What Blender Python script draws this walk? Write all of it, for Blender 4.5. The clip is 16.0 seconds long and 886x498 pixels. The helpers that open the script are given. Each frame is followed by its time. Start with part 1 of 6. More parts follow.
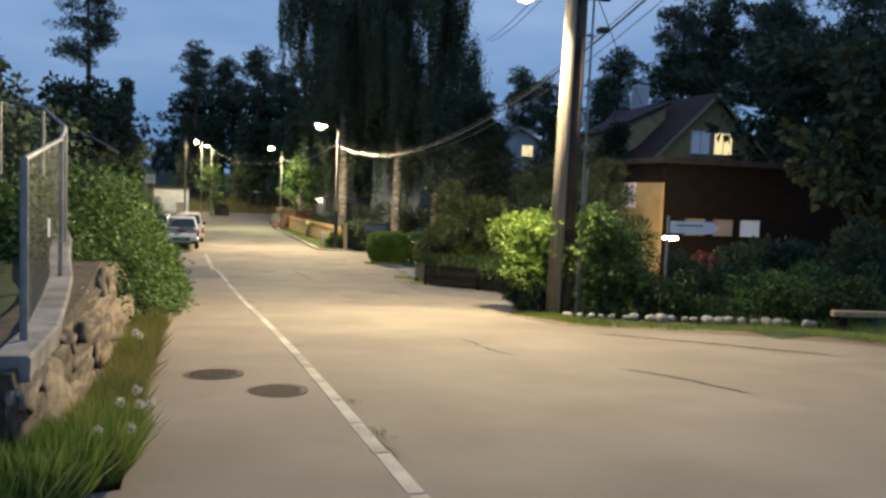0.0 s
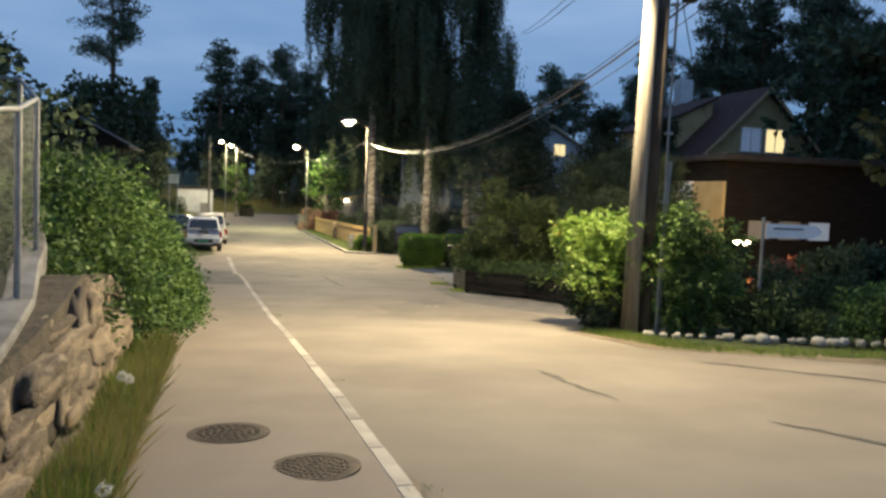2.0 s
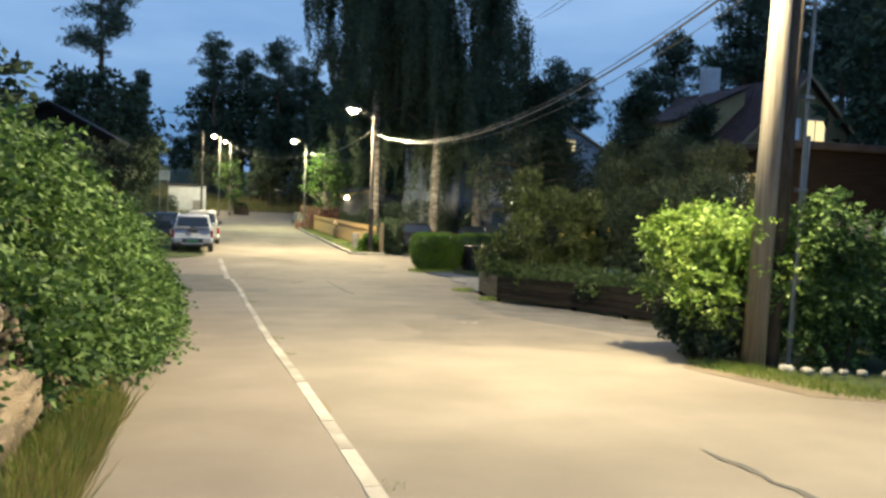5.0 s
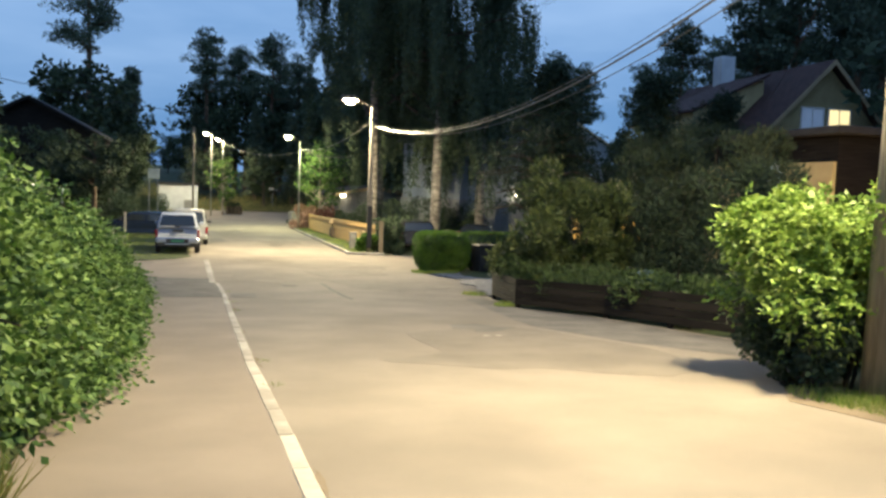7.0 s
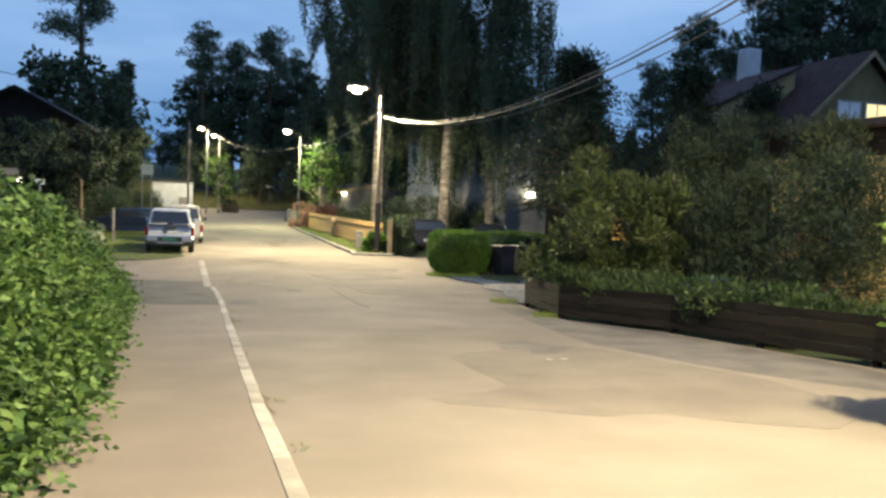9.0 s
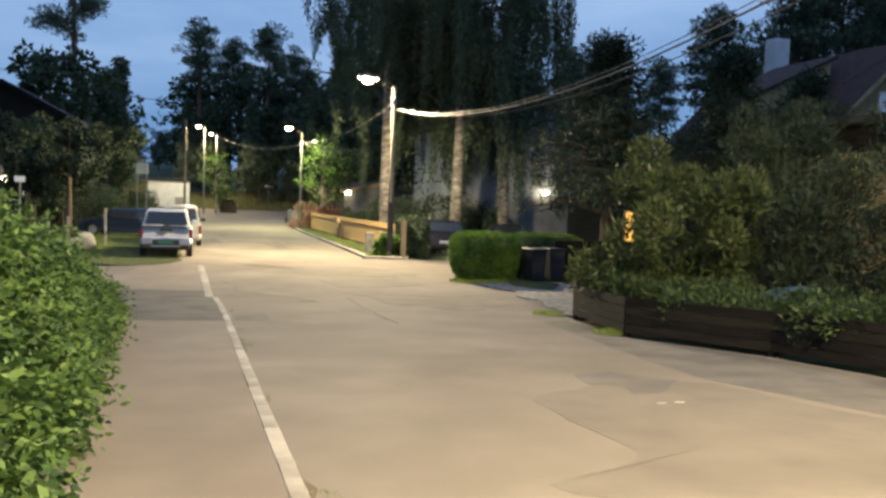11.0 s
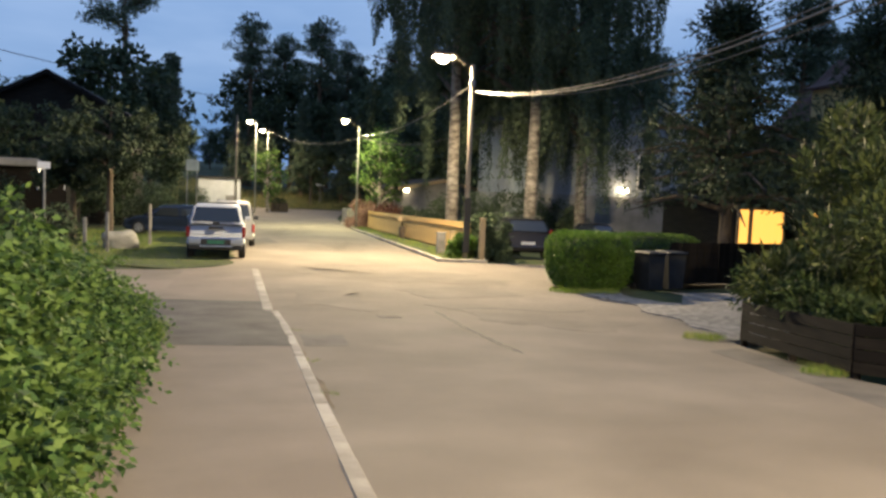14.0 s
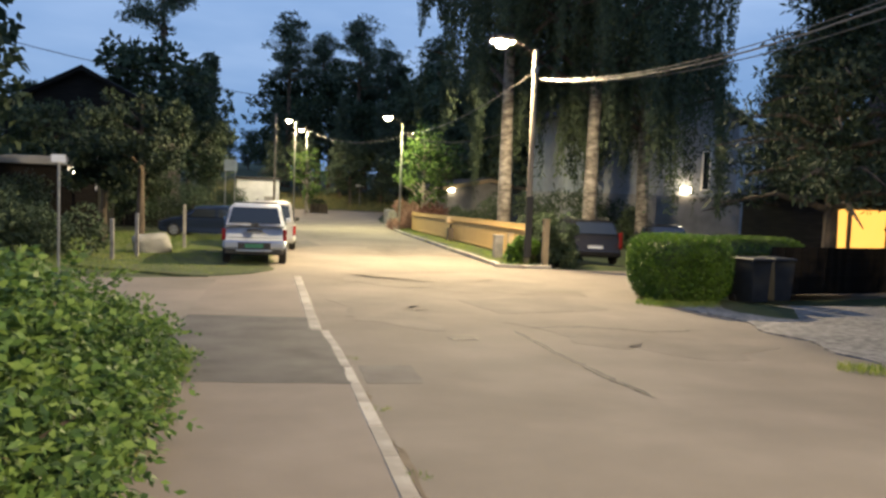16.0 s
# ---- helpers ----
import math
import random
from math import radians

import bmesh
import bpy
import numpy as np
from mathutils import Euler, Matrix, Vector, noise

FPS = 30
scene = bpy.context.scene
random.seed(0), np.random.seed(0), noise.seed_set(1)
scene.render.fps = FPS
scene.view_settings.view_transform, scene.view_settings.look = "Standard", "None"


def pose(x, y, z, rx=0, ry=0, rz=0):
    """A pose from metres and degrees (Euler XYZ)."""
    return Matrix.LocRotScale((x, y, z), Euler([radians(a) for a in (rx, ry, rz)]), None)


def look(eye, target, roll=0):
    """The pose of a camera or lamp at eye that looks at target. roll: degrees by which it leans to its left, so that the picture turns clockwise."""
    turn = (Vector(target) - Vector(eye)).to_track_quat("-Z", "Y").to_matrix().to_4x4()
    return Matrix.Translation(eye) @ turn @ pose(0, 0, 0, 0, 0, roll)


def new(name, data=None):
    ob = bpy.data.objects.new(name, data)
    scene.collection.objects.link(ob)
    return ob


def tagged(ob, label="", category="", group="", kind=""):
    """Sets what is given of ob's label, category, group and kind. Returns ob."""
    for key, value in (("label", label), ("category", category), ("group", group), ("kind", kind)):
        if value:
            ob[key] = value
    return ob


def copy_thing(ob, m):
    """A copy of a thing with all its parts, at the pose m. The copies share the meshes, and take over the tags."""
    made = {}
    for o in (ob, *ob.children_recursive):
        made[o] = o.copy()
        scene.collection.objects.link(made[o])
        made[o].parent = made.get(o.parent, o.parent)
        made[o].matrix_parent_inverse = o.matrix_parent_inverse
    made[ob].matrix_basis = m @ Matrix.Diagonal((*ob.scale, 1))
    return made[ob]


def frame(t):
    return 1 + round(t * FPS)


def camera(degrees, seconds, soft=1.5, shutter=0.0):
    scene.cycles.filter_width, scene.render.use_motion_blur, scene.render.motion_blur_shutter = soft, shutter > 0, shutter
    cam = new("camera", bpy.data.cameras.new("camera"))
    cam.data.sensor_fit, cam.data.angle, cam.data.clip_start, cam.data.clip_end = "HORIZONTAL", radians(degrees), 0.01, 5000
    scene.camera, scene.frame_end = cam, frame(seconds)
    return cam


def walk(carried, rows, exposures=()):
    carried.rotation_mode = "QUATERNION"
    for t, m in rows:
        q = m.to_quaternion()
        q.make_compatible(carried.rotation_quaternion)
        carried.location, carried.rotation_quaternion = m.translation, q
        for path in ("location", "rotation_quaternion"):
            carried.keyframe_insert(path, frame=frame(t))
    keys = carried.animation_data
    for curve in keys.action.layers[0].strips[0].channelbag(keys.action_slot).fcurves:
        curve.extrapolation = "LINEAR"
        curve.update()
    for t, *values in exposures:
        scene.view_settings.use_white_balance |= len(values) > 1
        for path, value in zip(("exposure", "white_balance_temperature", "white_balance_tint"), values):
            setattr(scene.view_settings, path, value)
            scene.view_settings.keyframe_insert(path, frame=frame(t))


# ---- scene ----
cam = camera(57.8, 16.0, soft=2.8)
METRES, EYE, TILT, LEAN, TURN = 22.0, 1.69, 0.0, 0.0, -16.5
ROWS = [
    (0.0, 0.0, 0.0, 0.0, 0.15, -3.94, -2.21),
    (0.5, -0.0069, 0.0298, -0.0011, 1.62, -3.96, -2.21),
    (1.0, -0.0153, 0.0583, -0.0021, 1.87, -3.92, -2.3),
    (1.5, -0.0213, 0.0882, -0.0034, 1.86, -3.94, -2.23),
    (2.0, -0.03, 0.1165, -0.0045, 1.81, -3.92, -2.29),
    (2.5, -0.0347, 0.1464, -0.0057, 1.75, -3.94, -2.17),
    (3.0, -0.0442, 0.1757, -0.0074, 1.69, -3.93, -2.31),
    (3.5, -0.0509, 0.2043, -0.0103, 1.61, -3.93, -2.25),
    (4.0, -0.0599, 0.2343, -0.0121, 1.55, -3.95, -2.27),
    (6.5, -0.0948, 0.3838, -0.0219, 1.25, -3.97, -2.18),
    (7.0, -0.0967, 0.414, -0.0248, 1.17, -3.97, -2.02),
    (7.5, -0.1036, 0.4452, -0.0277, 1.1, -3.99, -2.13),
    (8.0, -0.1105, 0.4771, -0.0307, 1.05, -4.02, -2.17),
    (8.5, -0.1225, 0.5084, -0.0322, 0.96, -4.02, -2.33),
    (9.0, -0.1344, 0.5373, -0.0338, 0.89, -3.94, -2.39),
    (11.5, -0.1891, 0.6839, -0.04, 0.55, -3.95, -2.29),
    (12.0, -0.2015, 0.7148, -0.0427, 0.49, -3.97, -2.4),
    (12.5, -0.2099, 0.7446, -0.0449, 0.41, -3.95, -2.3),
    (13.0, -0.2193, 0.7751, -0.0472, 0.32, -3.93, -2.3),
    (13.5, -0.2287, 0.8042, -0.0486, 1.74, -3.91, -2.31),
    (14.0, -0.2402, 0.8348, -0.0514, 3.91, -4.01, -2.36),
    (14.5, -0.251, 0.8632, -0.0525, 5.99, -4.0, -2.35),
    (15.0, -0.2598, 0.8937, -0.0541, 6.46, -4.01, -2.24),
    (15.5, -0.2727, 0.9232, -0.056, 6.52, -4.0, -2.34),
    (16.0, -0.2826, 0.9539, -0.057, 6.48, -4.01, -2.22),
]
walk(cam, [(t, pose(0, 0, EYE, TILT, LEAN, TURN) @ pose(METRES * x, METRES * y, METRES * z, 90 + pitch, roll, yaw)) for t, x, y, z, yaw, pitch, roll in ROWS],
     [(0.0, 0.05, 6700, 11), (0.5, -0.12, 6700, 11), (1.5, -0.06, 6700, 10), (3.5, 0.30, 6450, 5), (7.0, 0.30, 6450, 7), (9.0, 0.36, 6450, 8), (11.5, 0.28, 6800, 12), (12.5, 0.28, 6850, 14), (16.0, 0.36, 6900, 14)])

# ---- light: dusk sky, street lamps ----
world = bpy.data.worlds.new("dusk_sky")
scene.world = world
world.use_nodes = True
wn, wl = world.node_tree.nodes, world.node_tree.links
wn.clear()
w_out, w_bg = wn.new("ShaderNodeOutputWorld"), wn.new("ShaderNodeBackground")
w_co, w_sep, w_ramp = wn.new("ShaderNodeTexCoord"), wn.new("ShaderNodeSeparateXYZ"), wn.new("ShaderNodeValToRGB")
w_noise, w_map, w_mix = wn.new("ShaderNodeTexNoise"), wn.new("ShaderNodeMapping"), wn.new("ShaderNodeMix")
w_mix.data_type, w_mix.blend_type = "RGBA", "SCREEN"
w_map.inputs["Scale"].default_value = (1.2, 1.2, 5.0)
w_noise.inputs["Scale"].default_value, w_noise.inputs["Detail"].default_value = 2.2, 5.0
w_fac = wn.new("ShaderNodeMapRange")
w_fac.inputs["From Min"].default_value, w_fac.inputs["From Max"].default_value = 0.4, 0.75
w_fac.inputs["To Min"].default_value, w_fac.inputs["To Max"].default_value = 0.0, 0.20
els = w_ramp.color_ramp.elements
els[0].position, els[0].color = 0.0, (0.070, 0.138, 0.280, 1)
els[1].position, els[1].color = 0.22, (0.120, 0.210, 0.372, 1)
e = els.new(0.08)
e.color = (0.082, 0.167, 0.315, 1)
e = els.new(1.0)
e.color = (0.078, 0.138, 0.300, 1)
w_mix.inputs["B"].default_value = (0.44, 0.53, 0.68, 1)
wl.new(w_co.outputs["Generated"], w_sep.inputs[0])
wl.new(w_sep.outputs["Z"], w_ramp.inputs[0])
wl.new(w_co.outputs["Generated"], w_map.inputs["Vector"])
wl.new(w_map.outputs[0], w_noise.inputs["Vector"])
wl.new(w_noise.outputs["Fac"], w_fac.inputs["Value"])
wl.new(w_fac.outputs[0], w_mix.inputs["Factor"])
wl.new(w_ramp.outputs["Color"], w_mix.inputs["A"])
wl.new(w_mix.outputs["Result"], w_bg.inputs["Color"])
w_bg.inputs["Strength"].default_value = 1.65
wl.new(w_bg.outputs[0], w_out.inputs["Surface"])


def area_lamp(name, place, aim, watts, size, colour=(1.0, 0.76, 0.42), spread=180):
    data = bpy.data.lights.new(name, "AREA")
    data.shape, data.size, data.energy, data.color, data.spread = "DISK", size, watts, colour, radians(spread)
    ob = new(name, data)
    ob.matrix_world = look(place, aim)
    return ob


SODIUM = (1.0, 0.815, 0.50)
LAMP_A, LAMP_B, LAMP_C, LAMP_D, LAMP_E = (6.45, 16.3, 6.15), (6.34, 47.8, 5.52), (5.55, 75.2, 5.35), (-1.25, 100.0, 6.8), (-0.1, 118.0, 7.2)
for tag, head, watts, colour in (("a", LAMP_A, 2700, SODIUM), ("b", LAMP_B, 3600, SODIUM), ("c", LAMP_C, 2000, (0.96, 0.92, 0.5)), ("d", LAMP_D, 1400, SODIUM), ("e", LAMP_E, 1600, SODIUM)):
    # each luminaire throws its light both ways along the street, from under its flat housing
    for way in (-1, 1):
        spot = (head[0], head[1] - 0.15 * way, head[2] - 0.05)
        lamp = area_lamp("lamp_light_" + tag, spot, (spot[0] - 1.15, spot[1] + 2.85 * way, spot[2] - 1.1), watts, 0.5, colour)
        lamp.data.shape, lamp.data.size_y = "RECTANGLE", 0.07


# ---- materials ----
def material(name, stops, scale=4.0, rough=0.85, metal=0.0, bump=0.2, grain=60.0, stain=0.0, stain_scale=0.5, island=0.0,
             per_object=0.0, wave=None, emission=None, translucent=0.0, stretch=(1, 1, 1), spec=0.4):
    m = bpy.data.materials.new(name)
    m.use_nodes = True
    n, l = m.node_tree.nodes, m.node_tree.links
    b = n["Principled BSDF"]
    b.inputs["Roughness"].default_value, b.inputs["Metallic"].default_value = rough, metal
    b.inputs["Specular IOR Level"].default_value = spec
    co, mp = n.new("ShaderNodeTexCoord"), n.new("ShaderNodeMapping")
    mp.inputs["Scale"].default_value = stretch
    l.new(co.outputs["Object"], mp.inputs["Vector"])
    big, fine = n.new("ShaderNodeTexNoise"), n.new("ShaderNodeTexNoise")
    big.inputs["Scale"].default_value, big.inputs["Detail"].default_value = scale, 6.0
    fine.inputs["Scale"].default_value, fine.inputs["Detail"].default_value = grain, 3.0
    for t in (big, fine):
        l.new(mp.outputs[0], t.inputs["Vector"])
    ramp = n.new("ShaderNodeValToRGB")
    el = ramp.color_ramp.elements
    for i, c in enumerate(stops):
        pos = 0.32 + 0.36 * i / max(1, len(stops) - 1)
        x = el[i] if i < 2 else el.new(pos)
        x.position, x.color = pos, (*c, 1)
    add = n.new("ShaderNodeMath")
    add.operation = "MULTIPLY_ADD"
    l.new(fine.outputs["Fac"], add.inputs[0])
    add.inputs[1].default_value = 0.35
    sub = n.new("ShaderNodeMath")
    sub.operation = "SUBTRACT"
    l.new(big.outputs["Fac"], sub.inputs[0])
    sub.inputs[1].default_value = 0.175
    l.new(sub.outputs[0], add.inputs[2])
    fac = add.outputs[0]
    if island or per_object:
        if island:
            src = n.new("ShaderNodeNewGeometry").outputs["Random Per Island"]
        else:
            src = n.new("ShaderNodeObjectInfo").outputs["Random"]
        r = n.new("ShaderNodeMath")
        r.operation = "MULTIPLY_ADD"
        l.new(src, r.inputs[0])
        r.inputs[1].default_value = island or per_object
        r2 = n.new("ShaderNodeMath")
        r2.operation = "SUBTRACT"
        l.new(fac, r2.inputs[0])
        r2.inputs[1].default_value = 0.5 * (island or per_object)
        l.new(r2.outputs[0], r.inputs[2])
        fac = r.outputs[0]
    l.new(fac, ramp.inputs[0])
    colour = ramp.outputs["Color"]
    if stain:
        st, sr, mx = n.new("ShaderNodeTexNoise"), n.new("ShaderNodeMapRange"), n.new("ShaderNodeMix")
        st.inputs["Scale"].default_value, st.inputs["Detail"].default_value = stain_scale, 7.0
        st.inputs["Distortion"].default_value = 0.6
        l.new(mp.outputs[0], st.inputs["Vector"])
        sr.inputs["From Min"].default_value, sr.inputs["From Max"].default_value = 0.42, 0.68
        sr.inputs["To Max"].default_value = stain
        l.new(st.outputs["Fac"], sr.inputs["Value"])
        mx.data_type, mx.blend_type = "RGBA", "MULTIPLY"
        l.new(sr.outputs[0], mx.inputs["Factor"])
        l.new(colour, mx.inputs["A"])
        mx.inputs["B"].default_value = (0.45, 0.43, 0.40, 1)
        colour = mx.outputs["Result"]
    height = fine.outputs["Fac"]
    if wave:
        wv = n.new("ShaderNodeTexWave")
        wv.bands_direction, wv.inputs["Scale"].default_value = wave[0], wave[1]
        wv.inputs["Distortion"].default_value = wave[2]
        l.new(co.outputs["Object"], wv.inputs["Vector"])
        height = wv.outputs["Fac"]
        mw = n.new("ShaderNodeMix")
        mw.data_type, mw.blend_type = "RGBA", "MULTIPLY"
        mw.inputs["Factor"].default_value = 0.35
        l.new(colour, mw.inputs["A"])
        l.new(wv.outputs["Color"], mw.inputs["B"])
        colour = mw.outputs["Result"]
    l.new(colour, b.inputs["Base Color"])
    if bump:
        bp = n.new("ShaderNodeBump")
        bp.inputs["Strength"].default_value, bp.inputs["Distance"].default_value = bump, 0.02
        l.new(height, bp.inputs["Height"])
        l.new(bp.outputs[0], b.inputs["Normal"])
    if emission:
        b.inputs["Emission Color"].default_value, b.inputs["Emission Strength"].default_value = (*emission[:3], 1), emission[3]
    if translucent:
        tr, ms = n.new("ShaderNodeBsdfTranslucent"), n.new("ShaderNodeMixShader")
        l.new(colour, tr.inputs["Color"])
        ms.inputs[0].default_value = translucent
        l.new(b.outputs[0], ms.inputs[1])
        l.new(tr.outputs[0], ms.inputs[2])
        l.new(ms.outputs[0], n["Material Output"].inputs["Surface"])
    return m


def glass(name, colour=(0.02, 0.025, 0.03), rough=0.05):
    m = bpy.data.materials.new(name)
    m.use_nodes = True
    b = m.node_tree.nodes["Principled BSDF"]
    b.inputs["Base Color"].default_value, b.inputs["Roughness"].default_value = (*colour, 1), rough
    b.inputs["Coat Weight"].default_value = 0.6
    return m


M = {}
M["asphalt"] = material("worn_asphalt", [(0.180, 0.156, 0.127), (0.203, 0.176, 0.143), (0.228, 0.198, 0.162)], 0.8, 0.92, bump=0.35, grain=140, stain=0.42, stain_scale=0.22)
M["sidewalk"] = material("sidewalk_asphalt", [(0.178, 0.150, 0.124), (0.200, 0.169, 0.140), (0.223, 0.190, 0.158)], 0.9, 0.92, bump=0.3, grain=160, stain=0.20, stain_scale=0.45)
M["patch"] = material("newer_asphalt", [(0.10, 0.092, 0.082), (0.135, 0.123, 0.108), (0.165, 0.15, 0.13)], 1.5, 0.9, bump=0.35, grain=150, stain=0.3)
# for old repairs and worn areas, and for shade painted on the road
M["patch_and_shade"] = material("repair_and_shade_asphalt", [(0.146, 0.127, 0.104), (0.168, 0.146, 0.119), (0.192, 0.167, 0.136)], 1.2, 0.92, bump=0.35, grain=150, stain=0.15)
M["crack"] = material("crack_sealant", [(0.04, 0.037, 0.034), (0.07, 0.065, 0.06)], 3, 0.8, bump=0.2)
M["kerb"] = material("granite_kerb", [(0.25, 0.23, 0.20), (0.34, 0.315, 0.275), (0.43, 0.40, 0.35)], 3, 0.85, bump=0.3, grain=90, stain=0.35, stain_scale=2.5, per_object=0.35)
M["gravel"] = material("gravel", [(0.13, 0.125, 0.12), (0.24, 0.23, 0.21), (0.36, 0.34, 0.31)], 6, 0.95, bump=0.9, grain=45, stain=0.4)
M["dirt"] = material("verge_dirt", [(0.13, 0.10, 0.07), (0.20, 0.16, 0.11)], 2, 0.95, bump=0.6, grain=50, stain=0.4)
M["earth"] = material("mossy_ground", [(0.022, 0.035, 0.012), (0.045, 0.065, 0.02), (0.08, 0.075, 0.035)], 0.6, 0.95, bump=0.6, grain=30, stain=0.4)
M["grass"] = material("grass_blades", [(0.09, 0.16, 0.022), (0.18, 0.27, 0.045), (0.30, 0.33, 0.09)], 0.8, 0.6, bump=0, island=0.5, translucent=0.3)
M["straw"] = material("dry_grass", [(0.14, 0.15, 0.04), (0.27, 0.23, 0.09)], 0.8, 0.7, bump=0, island=0.6, translucent=0.3)
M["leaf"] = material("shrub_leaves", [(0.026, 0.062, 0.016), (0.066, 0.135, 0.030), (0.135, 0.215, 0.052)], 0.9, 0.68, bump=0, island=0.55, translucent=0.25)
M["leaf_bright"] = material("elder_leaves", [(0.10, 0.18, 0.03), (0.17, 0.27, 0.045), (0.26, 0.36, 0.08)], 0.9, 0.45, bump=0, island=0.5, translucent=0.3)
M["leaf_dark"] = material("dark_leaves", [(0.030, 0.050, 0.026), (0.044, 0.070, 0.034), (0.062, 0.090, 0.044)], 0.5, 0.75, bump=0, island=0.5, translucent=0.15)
M["needle"] = material("conifer_needles", [(0.048, 0.076, 0.052), (0.080, 0.112, 0.070), (0.105, 0.140, 0.084)], 0.3, 0.7, bump=0, island=0.5, translucent=0.1)
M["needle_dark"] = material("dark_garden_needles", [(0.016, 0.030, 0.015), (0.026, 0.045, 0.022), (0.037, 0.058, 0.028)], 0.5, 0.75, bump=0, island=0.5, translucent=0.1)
M["birch_leaf"] = material("birch_leaves_at_dusk", [(0.044, 0.066, 0.038), (0.060, 0.088, 0.048), (0.080, 0.112, 0.058)], 0.5, 0.85, bump=0, island=0.5, translucent=0.12)
M["patch_dark"] = material("fresh_asphalt", [(0.065, 0.062, 0.058), (0.09, 0.085, 0.08), (0.115, 0.108, 0.10)], 1.5, 0.9, bump=0.35, grain=150, stain=0.3)
M["yew"] = material("yellow_green_conifer", [(0.030, 0.050, 0.014), (0.056, 0.080, 0.022), (0.095, 0.115, 0.034)], 0.9, 0.6, bump=0, island=0.5, translucent=0.2)
M["juniper"] = material("juniper_sprays", [(0.018, 0.038, 0.011), (0.038, 0.068, 0.019), (0.066, 0.100, 0.029)], 1.2, 0.6, bump=0, island=0.5, translucent=0.2)
M["box"] = material("clipped_hedge_leaves", [(0.035, 0.085, 0.012), (0.07, 0.15, 0.02), (0.12, 0.21, 0.03)], 1.2, 0.5, bump=0, island=0.5, translucent=0.25)
M["pink"] = material("pink_blossom_shrub", [(0.16, 0.09, 0.06), (0.30, 0.17, 0.13), (0.42, 0.28, 0.22)], 0.8, 0.6, bump=0, island=0.6, translucent=0.2)
M["red_leaf"] = material("red_leaves", [(0.07, 0.02, 0.018), (0.14, 0.045, 0.035), (0.20, 0.09, 0.05)], 0.9, 0.6, bump=0, island=0.5, translucent=0.2)
M["petal"] = material("white_petals", [(0.6, 0.6, 0.52), (0.78, 0.78, 0.7)], 2, 0.7, bump=0, translucent=0.3)
M["bark"] = material("bark", [(0.035, 0.027, 0.02), (0.075, 0.058, 0.042), (0.12, 0.095, 0.07)], 5, 0.95, bump=0.9, grain=30, stretch=(1, 1, 0.25))
M["pine_bark"] = material("pine_bark", [(0.06, 0.04, 0.028), (0.13, 0.08, 0.05), (0.20, 0.12, 0.07)], 4, 0.95, bump=0.9, grain=25, stretch=(1, 1, 0.3))
M["birch_bark"] = material("birch_bark", [(0.07, 0.06, 0.05), (0.23, 0.205, 0.175), (0.38, 0.35, 0.30)], 2.2, 0.8, bump=0.6, grain=14, stain=0.7, stain_scale=1.6, stretch=(1, 1, 2.2))
M["pole_wood"] = material("weathered_pole", [(0.15, 0.13, 0.10), (0.235, 0.205, 0.165), (0.31, 0.275, 0.225)], 6, 0.9, bump=0.6, grain=40, stretch=(3, 3, 0.12), stain=0.3)
M["dark_wood"] = material("dark_stained_wood", [(0.007, 0.006, 0.005), (0.012, 0.010, 0.009), (0.02, 0.017, 0.014)], 4, 0.85, bump=0.5, grain=40, stretch=(0.3, 0.3, 4), per_object=0.3, spec=0.15)
M["yellow_wood"] = material("yellow_fence_boards", [(0.46, 0.30, 0.11), (0.52, 0.345, 0.13), (0.57, 0.385, 0.155)], 5, 0.8, bump=0.3, grain=40, stretch=(3, 3, 0.2), per_object=0.16, stain=0.15, stain_scale=1.5)
M["post_wood"] = material("gate_post_wood", [(0.34, 0.25, 0.14), (0.48, 0.37, 0.22)], 5, 0.8, bump=0.4, stretch=(3, 3, 0.2))
M["galv"] = material("galvanised_steel", [(0.20, 0.21, 0.21), (0.30, 0.31, 0.31)], 6, 0.55, 0.5, bump=0.1)
M["lamp_steel"] = material("grey_painted_steel", [(0.22, 0.23, 0.21), (0.30, 0.31, 0.28)], 5, 0.55, 0.3, bump=0.1)
M["wire"] = material("cable_sheath", [(0.075, 0.072, 0.07), (0.10, 0.097, 0.092)], 5, 0.5, bump=0)
M["wire_dark"] = material("dark_cable", [(0.015, 0.016, 0.02), (0.025, 0.026, 0.03)], 5, 0.6, bump=0)
M["lens"] = material("lamp_lens", [(0.8, 0.75, 0.6), (0.85, 0.8, 0.65)], 5, 0.4, bump=0, emission=(1.0, 0.86, 0.55, 40))
M["concrete"] = material("concrete_coping", [(0.15, 0.145, 0.135), (0.23, 0.22, 0.205), (0.30, 0.29, 0.27)], 3, 0.9, bump=0.4, grain=70, stain=0.5, stain_scale=1.8)
M["rock"] = material("rough_stone", [(0.10, 0.078, 0.055), (0.21, 0.165, 0.115), (0.34, 0.265, 0.18)], 3.2, 0.92, bump=0.8, grain=22, stain=0.5, stain_scale=2.2, per_object=0.35)
M["mortar"] = material("dirty_joints", [(0.04, 0.034, 0.026), (0.10, 0.08, 0.055)], 6, 0.95, bump=0.8, grain=30)
M["boulder"] = material("grey_boulder", [(0.20, 0.20, 0.18), (0.33, 0.33, 0.30)], 2.5, 0.9, bump=0.7, grain=25, stain=0.4)
M["white_stone"] = material("pale_edging_stone", [(0.26, 0.255, 0.23), (0.40, 0.39, 0.35)], 5, 0.9, bump=0.6, grain=30, stain=0.4, stain_scale=4, per_object=0.3)
